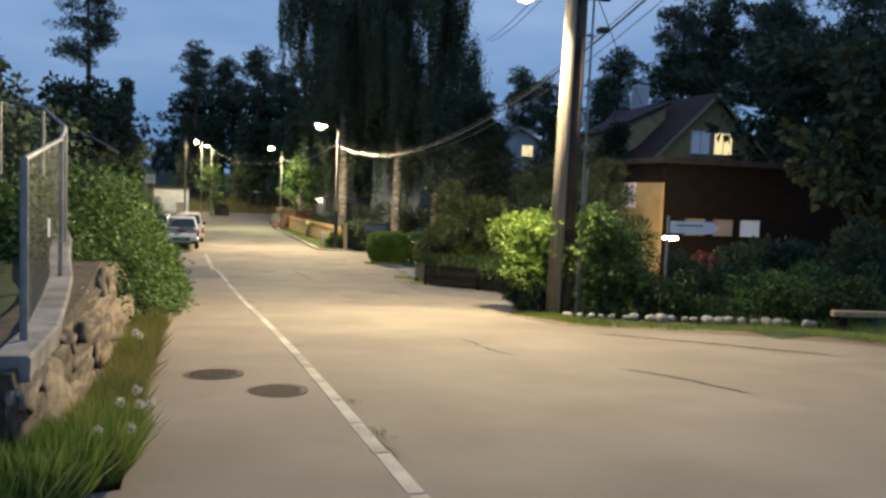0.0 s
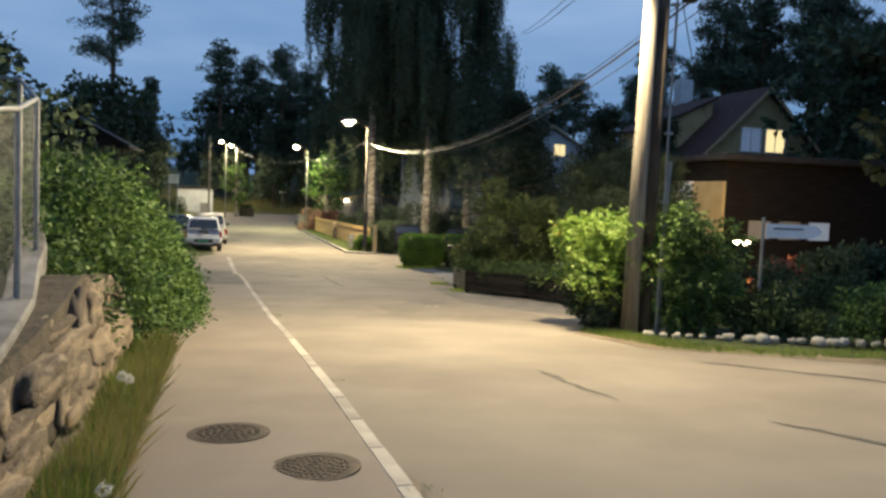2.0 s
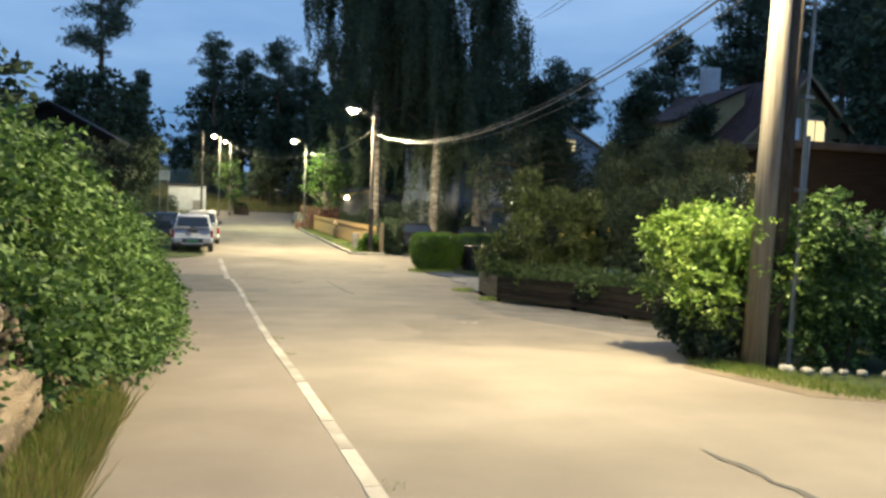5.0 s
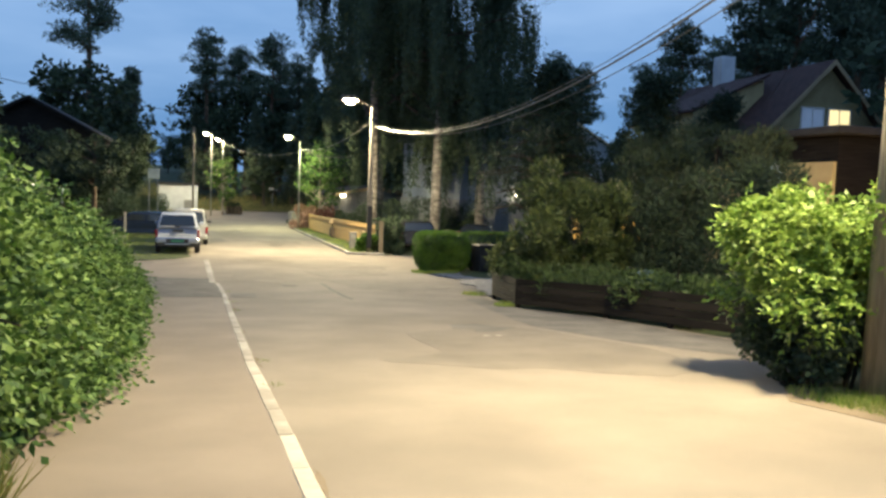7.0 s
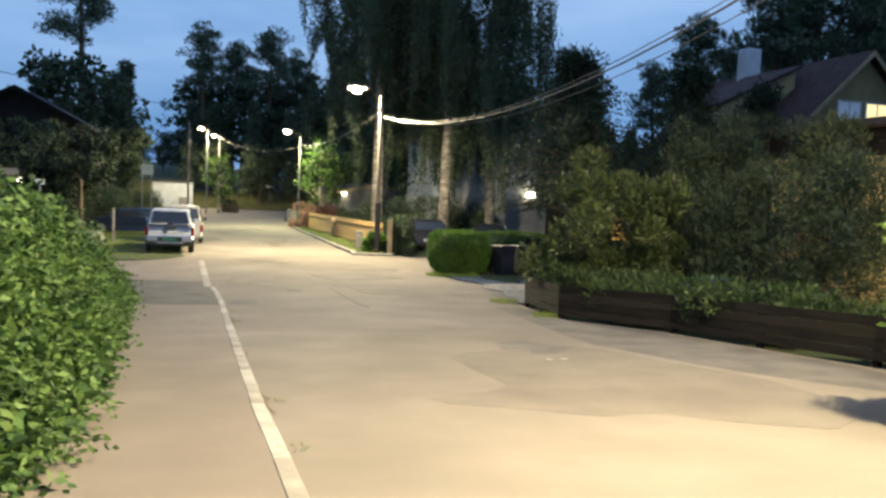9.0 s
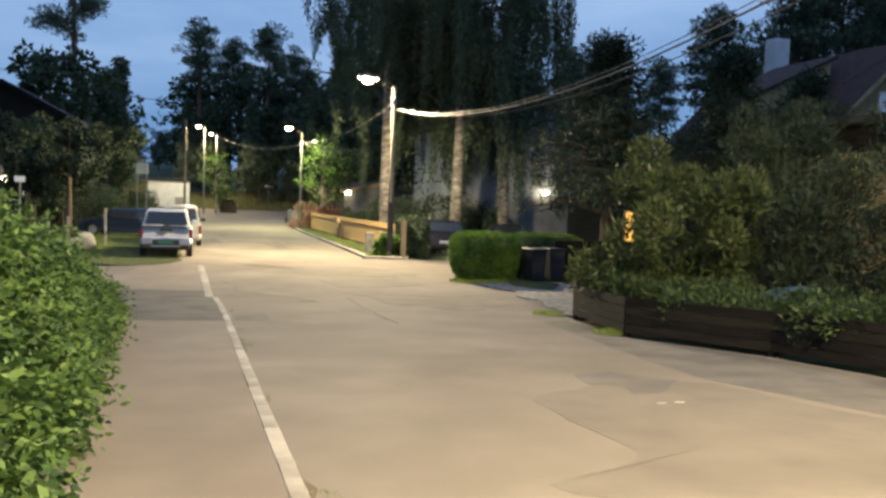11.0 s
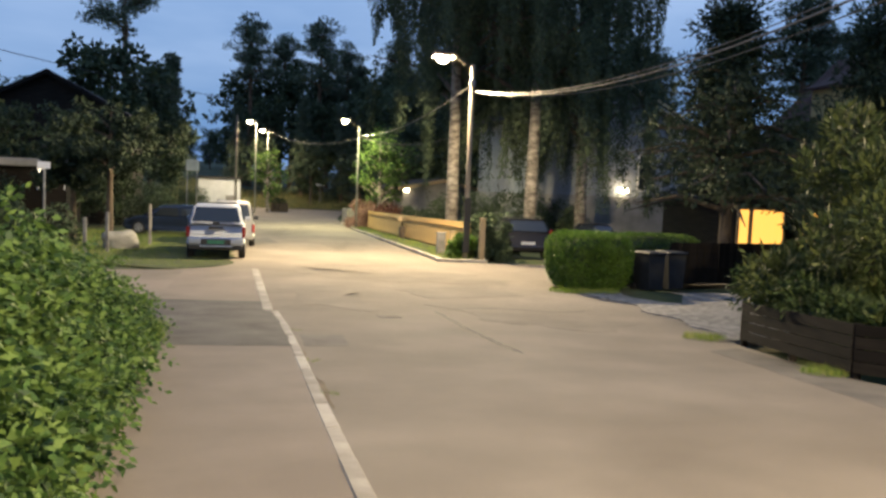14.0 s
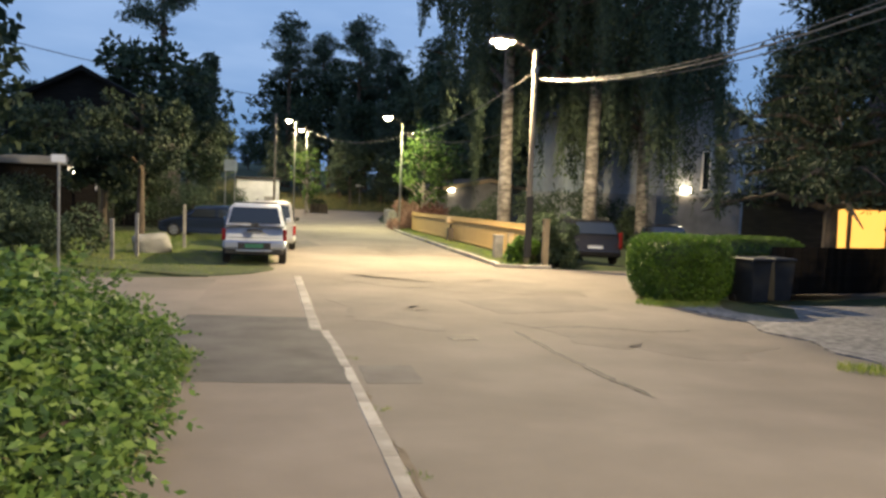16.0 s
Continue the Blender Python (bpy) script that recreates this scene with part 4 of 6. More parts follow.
# the far wood across the end of the street
for x, y, s, kind in [(12, 142, 0.9, 0), (2.5, 150, 1.0, 0), (20, 146, 1.0, 0), (27, 150, 0.95, 0), (-15, 140, 0.8, 3), (-20, 150, 0.9, 3),
                      (5, 128, 0.75, 4), (10, 124, 0.7, 4), (-3.5, 132, 0.7, 4), (14, 138, 1.0, 4), (22, 128, 0.95, 5), (24, 138, 1.1, 5), (0, 126, 0.5, 6), (6, 122, 0.5, 6), (12, 120, 0.55, 6),
                      (17, 118, 0.9, 6), (30, 142, 1.0, 0), (34, 130, 0.9, 5), (-24, 130, 0.8, 5), (-30, 120, 0.8, 5), (-19, 104, 0.6, 5), (-25, 95, 0.55, 6), (-11, 105, 0.85, 6),
                      (-8.5, 100, 0.5, 6), (-8.2, 66.5, 0.36, 5), (-10.5, 68.0, 0.42, 6), (-13.5, 67, 0.45, 5), (-9.5, 62.5, 0.3, 6), (-16, 84, 0.45, 5), (-22, 74, 0.5, 6), (-13.4, 52.5, 0.70, 6), (-15, 30, 0.45, 5), (-9.5, 14, 0.40, 5)]:
    model = [pines[0], pines[1], pines[2], spruces[0], spruces[1], broads[0], broads[1]][kind if kind else rt.choice([1, 2])]
    put_tree(model, x, y, s)
for x, y, s, kind in [(-3, 146, 1.1, 5), (4, 144, 1.15, 6), (10, 150, 1.2, 5), (16, 150, 1.2, 6), (22, 158, 1.3, 6), (8, 132, 0.85, 5), (13, 130, 0.9, 6), (19, 124, 0.95, 5), (1, 136, 0.8, 6), (-1, 152, 0.9, 5),
                      (15, 100, 0.9, 5), (19, 84, 0.85, 5), (16.5, 74, 0.7, 6), (24, 84, 0.8, 6), (20, 76, 0.6, 5), (28, 96, 0.9, 5), (12.5, 92, 0.6, 5)]:
    put_tree([broads[0], broads[1]][kind - 5], x, y, s)
# right-hand wood behind the houses
for x, y, s, kind in [(45, 112, 0.95, 1), (50, 116, 0.9, 2), (56, 108, 0.9, 1), (38, 112, 0.8, 2), (33, 104, 0.75, 1), (60, 98, 0.95, 2), (66, 100, 1.0, 1), (52, 88, 0.95, 3), (58, 84, 1.0, 1), (64, 82, 1.05, 2), (70, 86, 1.1, 1),
                      (48, 80, 0.7, 4), (42, 88, 0.6, 4), (74, 76, 1.0, 3), (60, 70, 0.95, 2), (66, 64, 1.0, 1), (54, 66, 0.8, 4), (40, 62, 0.6, 6), (46, 58, 0.75, 5), (52, 52, 0.85, 6), 
                      (26, 74, 0.5, 6), (30, 88, 0.6, 5), (23, 92, 0.7, 6), (22, 104, 0.8, 5), (36, 76, 0.55, 6), (28, 60, 0.4, 5), (14.5, 84, 0.6, 6), (18, 92, 0.8, 6)]:
    model = [pines[0], pines[1], pines[2], spruces[0], spruces[1], broads[0], broads[1]][kind]
    put_tree(model, x, y, s)
# tall pines behind the ochre house
for x, y, s, kind in [(38, 71, 0.78, 1), (42, 66, 0.92, 2), (46, 67, 1.0, 1), (50, 64, 0.95, 2), (47, 58, 0.9, 1), (53, 56, 1.0, 2), (56, 60, 0.8, 5)]:
    put_tree([pines[0], pines[1], pines[2], spruces[0], spruces[1], broads[0], broads[1]][kind], x, y, s)
# garden trees before and beside the ochre house
for x, y, s, kind in [(31.5, 37.5, 0.85, 5), (34, 30, 0.9, 6), (36, 40, 0.9, 5), (21, 38, 0.33, 5), (19.5, 44, 0.36, 6), (23, 50, 0.42, 5), (24.8, 24.5, 0.66, 5)]:
    put_tree([broads[0], broads[1]][kind - 5], x, y, s)
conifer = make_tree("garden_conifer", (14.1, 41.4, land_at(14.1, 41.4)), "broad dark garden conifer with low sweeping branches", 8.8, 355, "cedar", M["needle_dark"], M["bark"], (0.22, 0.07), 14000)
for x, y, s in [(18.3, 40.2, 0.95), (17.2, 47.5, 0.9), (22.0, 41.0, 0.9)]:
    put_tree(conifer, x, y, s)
for x, y, s in [(-9.5, 172, 0.5), (-13, 165, 0.5), (-6.5, 178, 0.55), (-3, 182, 0.6), (-16, 176, 0.6), (-22, 185, 0.7), (26, 180, 0.9), (40, 170, 1.0), (52, 150, 1.0), (-38, 160, 0.9)]:
    put_tree(broads[1], x, y, s)


def birch(place, h, seed, spread, strands, label, low=2.0):
    """A weeping birch: pale trunk, arching limbs, hanging strings of small leaves."""
    rng = np.random.default_rng(seed)
    t = thing("weeping_birch", place, 0, label, "tree", "weeping birches")
    bm = bmesh.new()
    bend = rng.normal(size=2) * 0.35
    pts = [(bend[0] * s, bend[1] * s, h * s) for s in np.linspace(-0.01, 0.95, 10)]
    tube(bm, pts, [0.36 * (1 - 0.88 * s) for s in np.linspace(0, 1, 10)], 14)
    part("trunk", bm, M["birch_bark"], t, "pale birch trunk with dark scars", smooth=True)
    ends = tree_limbs(None, rng, (0, 0, 0), pts[-1], 0.36, 34, 0.30, 0.96, lambda s: spread * (1.15 - 0.75 * s), 0.35, t, M["bark"])
    P, A = [], []
    bunch = None
    for k in range(strands):
        if k % 16 == 0 or bunch is None:
            # sixteen twigs hang together from one place on a limb
            m, e, L = ends[rng.integers(len(ends))]
            u = rng.uniform(0.0, 1.15)
            bunch = (m + (e - m) * u + rng.normal(size=3) * np.array([0.35, 0.35, 0.3]), rng.uniform(2.2, 7.5) * (0.6 + 0.5 * u), (e - m) / max(L, 0.1), rng.uniform(0.16, 0.40))
        s0, ln, out, wide = bunch
        s0 = s0 + rng.normal(size=3) * np.array([wide, wide, 0.5])
        ln = ln * rng.uniform(0.55, 1.08)
        n = max(4, int(ln * 8))
        q = np.linspace(0, 1, n)[:, None]
        line = s0 + out * q * 0.4 + np.array([0, 0, -1]) * q * ln + rng.normal(size=(n, 3)) * 0.06 + np.array([0.08, 0.08, 0]) * np.sin(q * 5 + k)
        line[:, :2] += (bunch[0][:2] - s0[:2]) * 0.55 * q
        P.append(line)
        A.append(np.tile([0, 0, -1.0], (n, 1)) + rng.normal(size=(n, 3)) * 0.5)
    P, A = np.vstack(P), np.vstack(A)
    keep = P[:, 2] > np.where(P[:, 0] < 0.8, low - (0.9 * P[:, 0] if low > 4 else 0.0) + 1.3 * np.sin(P[:, 0] * 3.7), 2.0)
    quads_object("crown", leaves(rng, P[keep], A[keep], 0.21, 0.09), M["birch_leaf"], t)
    return t


birch((9.75, 59.8, land_at(9.75, 59.8)), 26, 5, 8.2, 2700, "tall weeping birch with a pale lamp-lit trunk and hanging twigs", 8.6)
birch((13.4, 58.0, land_at(13.4, 58.0)), 25, 6, 7.0, 3300, "weeping birch with hanging curtains of twigs", 1.8)
birch((17.2, 60.5, land_at(17.2, 60.5)), 19, 8, 5.4, 1700, "weeping birch with low dark curtains before the pale house", 2.6)
birch((11.5, 67.0, land_at(11.5, 67.0)), 24, 7, 6.0, 1000, "weeping birch standing further back in the garden")


# ---- stone wall with coping and mesh fence ----
WALL_Y = [5.6, 7.0, 8.6, 9.7, 10.8, 12.6, 17.5]
WALL_X = [-0.97, -0.96, -0.98, -1.02, -1.06, -1.10, -1.12]
WALL_TOP = [0.48, 0.50, 0.56, 0.62, 0.72, 0.55, -0.2]
wall = tagged(new("wall_left"), "rough brown natural-stone retaining wall", "stone wall", kind="structure")
bm = bmesh.new()
for y0, y1 in zip(WALL_Y, WALL_Y[1:]):
    vs = []
    for y in (y0, y1):
        x, top, low = float(np.interp(y, WALL_Y, WALL_X)), float(np.interp(y, WALL_Y, WALL_TOP)), float(road_z(y)) - 0.3
        vs.append([bm.verts.new(p) for p in ((x - 0.02, y, low), (x - 0.20, y, top - 0.04), (x - 0.7, y, top - 0.04), (x - 0.7, y, low))])
    for k in range(4):
        bm.faces.new((vs[0][k], vs[0][(k + 1) % 4], vs[1][(k + 1) % 4], vs[1][k]))
    bm.faces.new(vs[0])
    bm.faces.new(vs[1][::-1])
bmesh.ops.recalc_face_normals(bm, faces=bm.faces[:])
part("wall_core", bm, M["mortar"], wall)


def rock_mesh(name, seed, mat, rough=0.28, cuts=2):
    bm = bmesh.new()
    bmesh.ops.create_icosphere(bm, subdivisions=cuts, radius=0.5)
    r = random.Random(seed)
    off = Vector((r.uniform(0, 50), r.uniform(0, 50), r.uniform(0, 50)))
    for v in bm.verts:
        q = v.co.normalized()
        s = max(abs(q.x), abs(q.y), abs(q.z)) ** 0.8
        v.co = q * 0.5 / s * (1 + rough * noise.noise(q * 1.7 + off) + 0.4 * rough * noise.noise(q * 5 + off))
    me = bpy.data.meshes.new(name)
    bm.to_mesh(me)
    bm.free()
    me.materials.append(mat)
    me.polygons.foreach_set("use_smooth", [True] * len(me.polygons))
    return me


rocks = [rock_mesh("wall_stone", 500 + k, M["rock"], 0.4, 3) for k in range(10)]
rw = random.Random(9)
y = 5.75
while y < 15.6:
    top, low = float(np.interp(y, WALL_Y, WALL_TOP)) - 0.03, float(road_z(y)) - 0.06
    z = low
    wide = rw.uniform(0.4, 0.85)
    while z < top - 0.2:
        tall = min(rw.uniform(0.18, 0.42), top - 0.10 - z)
        s = (z - low) / max(0.1, top - low)
        x = float(np.interp(y, WALL_Y, WALL_X)) - 0.03 - 0.17 * s
        ob = new("wall_stone", rw.choice(rocks))
        ob.parent = wall
        ob.matrix_basis = pose(x - 0.05 + rw.gauss(0, 0.03), y + rw.gauss(0, 0.06), z + tall / 2, rw.gauss(0, 9), rw.gauss(0, 6), rw.gauss(0, 7)) @ Matrix.Diagonal((rw.uniform(0.13, 0.22), wide * rw.uniform(0.95, 1.25), tall * 1.15, 1))
        z += tall * 0.92
    y += wide * 0.86

COPING = [(-1.17, 5.75, 0.52), (-1.19, 6.95, 0.53), (-1.34, 8.4, 0.58), (-1.48, 9.6, 0.64), (-1.66, 10.6, 0.80), (-1.74, 11.3, 0.94), (-2.1, 12.6, 1.25)]
coping = tagged(new("wall_coping"), "pale weathered concrete coping on the stone wall", "coping", kind="structure")
for (x0, y0, z0), (x1, y1, z1) in zip(COPING, COPING[1:]):
    bm = bmesh.new()
    d = Vector((x1 - x0, y1 - y0, 0)).normalized()
    nrm = Vector((d.y, -d.x, 0))
    vs = []
    for x, y, z, e in ((x0, y0, z0, 0.004), (x1, y1, z1, -0.004)):
        p = Vector((x, y, z)) + d * e
        vs.append([bm.verts.new(p + nrm * a + Vector((0, 0, b))) for a, b in ((0.07, -0.26), (0.08, -0.02), (0.06, 0.0), (-0.15, 0.005), (-0.16, -0.26))])
    for k in range(5):
        bm.faces.new((vs[0][k], vs[0][(k + 1) % 5], vs[1][(k + 1) % 5], vs[1][k]))
    bm.faces.new(vs[0])
    bm.faces.new(vs[1][::-1])
    bmesh.ops.recalc_face_normals(bm, faces=bm.faces[:])
    part("coping_stone", bm, M["concrete"], coping)

mesh_fence = thing("mesh_fence", (-1.2, 6.3, 0.5), 0, "galvanised wire-mesh fence on the coping of the wall", "fence")
FP = [(-1.24, 6.3, 0.52, 1.82), (-1.52, 9.55, 0.66, 2.12), (-1.72, 11.1, 0.92, 2.34), (-2.35, 13.2, 1.3, 2.74), (-3.4, 15.4, 1.5, 3.0)]
for x, y, lo, hi in FP:
    part("fence_post", tube(bmesh.new(), [(x + 1.2, y - 6.3, lo - 0.55), (x + 1.2, y - 6.3, hi - 0.5)], 0.028, 10), M["galv"], mesh_fence)
for (x0, y0, l0, h0), (x1, y1, l1, h1) in zip(FP, FP[1:]):
    o = Vector((1.2, -6.3, -0.5))
    part("top_rail", tube(bmesh.new(), [Vector((x0, y0, h0)) + o, Vector((x1, y1, h1)) + o], 0.021, 8), M["galv"], mesh_fence)
    # diamond mesh as thin flat strands
    L = math.hypot(x1 - x0, y1 - y0)
    dx, dy = (x1 - x0) / L, (y1 - y0) / L
    qs = []
    step, w = 0.05, 0.0021
    for sgn in (1, -1):
        for i in range(int(-1.3 / step), int((L + 1.3) / step)):
            a = i * step
            pts = []
            for v in (0.0, 1.0):
                pts.append((a + sgn * v * 1.24, v))
            (ua, va), (ub, vb) = pts
            ta, tb = (0 - ua) / (ub - ua), (L - ua) / (ub - ua)
            t0, t1 = max(0, min(ta, tb)), min(1, max(ta, tb))
            if t1 - t0 < 0.02:
                continue
            cs = []
            for tt in (t0, t1):
                u = ua + (ub - ua) * tt
                s = u / L
                lo, hi = l0 + (l1 - l0) * s + 0.05, h0 + (h1 - h0) * s
                cs.append(np.array([x0 + dx * u + 1.2, y0 + dy * u - 6.3, lo + (hi - lo) * tt - 0.5]))
            up = np.array([0, 0, w])
            qs.append([cs[0] - up, cs[1] - up, cs[1] + up, cs[0] + up])
    ob = quads_object("wire_mesh", np.array(qs), M["galv"], mesh_fence)
    ob["kind"] = "stuff"
part("tag_plate", boxes(((-0.02, 0.75, 0.72), (-0.012, 0.83, 0.87))), M["sign_white"], mesh_fence, "small white plate tied to the mesh")

# brown house side seen through the mesh fence
t = thing("brown_house", (-6.4, 9.0, 0.1), 0, "brown timber house wall behind the mesh fence", "house")
part("wall", boxes(((-4, -3.0, -0.6), (1.2, 5.0, 2.3))), M["brown_wall"], t)
part("roof", prism(bmesh.new(), [(-4.4, 2.3), (1.7, 2.3), (-1.4, 4.0)], -3.4, 5.4), M["roof_dark"], t)


# ---- grass ----
def grass_stuff(name, spots, label, mat, count, height, seed):
    """spots: x, y, radius; blades stand on the land."""
    rng = np.random.default_rng(seed)
    P = []
    for x, y, r in spots:
        k = int(count * r * r / sum(q[2] ** 2 for q in spots)) + 1
        a, d = rng.uniform(0, 2 * math.pi, k), r * np.sqrt(rng.random(k))
        px, py = x + np.cos(a) * d, y + np.sin(a) * d
        P.append(np.stack([px, py, np.maximum(land(px, py), road_z(py)) - 0.02], axis=1))
    P = np.vstack(P)
    ax = np.array([0, 0, 1.0]) + rng.normal(size=P.shape) * np.array([0.38, 0.38, 0.1])
    ob = quads_object(name, leaves(rng, P, ax, height, height * 0.022 + 0.005, 0.10), mat)
    return tagged(ob, label, "grass", kind="stuff")


spots = [(-0.80 - 0.015 * (y - 6), y, 0.20) for y in np.arange(5.6, 14.6, 0.22)]
grass_stuff("grass", spots, "tall green grass along the foot of the wall", M["grass"], 22000, 0.28, 1)
grass_stuff("dry_grass", [(x + 0.08, y, 0.2) for x, y, r in spots[::2]], "yellowing grass stalks along the foot of the wall", M["straw"], 6000, 0.36, 2)
grass_stuff("grass", [(-0.82, 5.7, 0.3), (-1.05, 5.35, 0.35), (-0.72, 6.3, 0.25), (-1.2, 5.7, 0.3)], "dense grass tussocks at the end of the wall", M["grass"], 9000, 0.38, 3)
grass_stuff("grass", [(-1.05 - 0.03 * (y - 18), y, 0.22) for y in np.arange(18, 33, 0.3)], "grass under the hedge", M["grass"], 5000, 0.16, 4)
grass_stuff("grass", [(float(np.interp(y, [10.7, 12.6, 14.3, 16.4], [11.6, 9.9, 7.4, 6.95])), y, 0.42) for y in np.arange(10.5, 16.6, 0.3)], "short grass on the corner verge", M["grass"], 9000, 0.12, 5)
grass_stuff("grass", [(7.1 + 0.3 * math.sin(y), y, 0.65) for y in np.arange(47.3, 84, 0.7)], "grass strip between kerb and fence", M["grass"], 12000, 0.22, 6)
grass_stuff("grass", [(x, y, 1.6) for x in np.arange(-9, -2.6, 1.3) for y in np.arange(44.5, 64, 1.8) if not (x > -3.4 and y < 54)], "lawn beside the parked cars", M["grass"], 26000, 0.13, 7)
grass_stuff("grass", [(float(np.interp(y, [42.8, 44.5], [-2.0, -1.5])) - 0.75 * k, y, 0.55) for k in range(6) for y in np.arange(43.2 + 0.12 * k, 60, 0.75)], "short worn grass round the parked cars", M["grass"], 15000, 0.09, 13)
grass_stuff("grass", [(x, y, 2.6) for x in np.arange(-9, 17, 2.4) for y in np.arange(116.5, 131, 2.6)] + [(x, y, 2.0) for x in np.arange(-9, -3, 2.0) for y in np.arange(90, 116, 2.5)], "unmown grassy bank at the end of the street", M["straw"], 20000, 0.6, 8)
grass_stuff("grass", [(x, y, 1.5) for x in np.arange(12, 24, 1.6) for y in np.arange(11.5, 16.5, 1.5) if y > 22 - x], "garden lawn at the corner", M["grass"], 12000, 0.12, 9)
grass_stuff("grass", [(x, y, 0.14) for x, y in [(1.42, 6.4), (1.40, 6.6), (1.39, 7.8), (1.30, 11.9), (1.12, 18.2), (1.07, 20.0), (0.86, 27.4), (0.80, 29.6), (0.70, 32.5)]], "tuft of grass in the kerb joint", M["grass"], 420, 0.05, 10)
grass_stuff("grass", [(7.95, 38.6, 0.5), (8.4, 38.3, 0.35), (8.9, 38.2, 0.3), (7.7, 31.6, 0.35), (7.45, 28.2, 0.3)], "grass at the foot of the hedge", M["grass"], 2500, 0.14, 12)


def flower(x, y, h, seed):
    t = thing("dandelion_clock", (x, y, float(road_z(y))), 0, "white dandelion clock on a thin stalk", "flower", "wild flowers by the wall")
    part("stalk", tube(bmesh.new(), [(0, 0, -0.05), (0.01, 0.01, h * 0.5), (0.0, 0.03, h)], 0.004, 5), M["grass"], t)
    rng = np.random.default_rng(seed)
    p, d = clump_points(rng, [(0, 0.03, h)], [0.03], 90, 0.4)
    quads_object("head", leaves(rng, p, d, 0.022, 0.016), M["petal"], t)


for k, (x, y, h) in enumerate([(-0.55, 7.2, 0.30), (-0.42, 7.0, 0.22), (-0.60, 6.4, 0.36), (-0.50, 6.0, 0.25), (-0.66, 5.6, 0.33), (-0.75, 9.6, 0.5), (-0.72, 9.8, 0.44), (-0.48, 6.6, 0.30)]):
    flower(x, y, h, 900 + k)

# edging stones on the corner
pale = [rock_mesh("edging_stone", 700 + k, M["white_stone"], 0.2, 2) for k in range(5)]
rs = random.Random(21)
for k in range(22):
    s = k / 21
    x = 7.55 + 4.6 * s
    y = 15.75 - 2.1 * s + rs.gauss(0, 0.06)
    w = rs.uniform(0.12, 0.25)
    ob = new("edging_stone", pale[k % 5])
    ob.matrix_world = pose(x, y, float(road_z(y)) + 0.05, rs.gauss(0, 8), rs.gauss(0, 8), rs.uniform(0, 180)) @ Matrix.Diagonal((w, w * rs.uniform(0.6, 0.95), w * rs.uniform(0.55, 0.85), 1))
    tagged(ob, "rounded pale stone edging a shrub bed", "stone", "edging stones on the corner")
ob = new("boulder", rock_mesh("boulder", 801, M["boulder"], 0.16, 3))
ob.matrix_world = pose(-4.75, 49.3, -1.62, 4, -3, 15) @ Matrix.Diagonal((1.15, 0.75, 0.72, 1))
tagged(ob, "large rounded grey boulder on the lawn edge", "boulder")


# ---- fences ----
def plank_fence():
    t = thing("plank_fence", (8.0, 28.0, float(road_z(28.0))), 0, "low dark-stained horizontal plank fence", "fence")
    z0 = float(road_z(28.0))
    for (x0, y0), (x1, y1) in zip(FENCE, FENCE[1:]):
        L = math.hypot(x1 - x0, y1 - y0)
        n = max(1, round(L / 1.9))
        for i in range(n + 1):
            s = i / n
            x, y = x0 + (x1 - x0) * s - 8, y0 + (y1 - y0) * s - 28
            z = float(road_z(y + 28)) - z0
            ang = math.atan2(x1 - x0, y1 - y0)
            bm = boxes(((-0.05, -0.05, -0.2), (0.05, 0.05, 0.72), 0.008))
            bmesh.ops.transform(bm, matrix=Matrix.Translation((x, y, z)) @ Matrix.Rotation(-ang, 4, "Z"), verts=bm.verts)
            part("fence_post", bm, M["dark_wood"], t)
        for r, h in enumerate((0.08, 0.24, 0.40, 0.56)):
            za, zb = float(road_z(y0)) - z0 + h, float(road_z(y1)) - z0 + h
            d = Vector((x1 - x0, y1 - y0, 0)).normalized()
            nr = Vector((d.y, -d.x, 0))
            off = nr * 0.066
            bm = bmesh.new()
            vs = []
            for x, y, z in ((x0, y0, za), (x1, y1, zb)):
                p = Vector((x - 8, y - 28, z)) + off
                vs.append([bm.verts.new(p + nr * a + Vector((0, 0, b))) for a, b in ((-0.012, 0), (0.012, 0), (0.012, 0.148), (-0.012, 0.148))])
            for k in range(4):
                bm.faces.new((vs[0][k], vs[0][(k + 1) % 4], vs[1][(k + 1) % 4], vs[1][k]))
            bm.faces.new(vs[0])
            bm.faces.new(vs[1][::-1])
            bmesh.ops.recalc_face_normals(bm, faces=bm.faces[:])
            part("board", bm, M["dark_wood"], t)


plank_fence()


def board_fence(name, a, b, h, mat, label, base, pitch=0.14, gap=0.004, sag=0.0):
    """Upright boards on two rails between two points."""
    (x0, y0), (x1, y1) = a, b
    L = math.hypot(x1 - x0, y1 - y0)
    ang = math.degrees(math.atan2(y1 - y0, x1 - x0))
    t = thing(name, (x0, y0, base), ang, label, "fence")
    bm = boxes(((0, -0.011, 0.04), (pitch - gap, 0.011, h), 0.004))
    me = bpy.data.meshes.new("board")
    bm.to_mesh(me)
    bm.free()
    me.materials.append(mat)
    rr = random.Random(len(name))
    for i in range(int(L / pitch)):
        ob = new("board", me)
        ob.parent = t
        u = i * pitch
        z = float(road_z(y0 + (y1 - y0) * u / L)) - float(road_z(y0))
        ob.matrix_basis = pose(u, rr.gauss(0, 0.002), z + rr.gauss(0, 0.006), 0, rr.gauss(0, 0.2), 0)
    for z in (0.25, h - 0.2):
        dz = float(road_z(y1)) - float(road_z(y0))
        part("rail", tube(bmesh.new(), [(0, 0.04, z), (L, 0.04, z + dz)], 0.03, 6), mat, t)
    return t


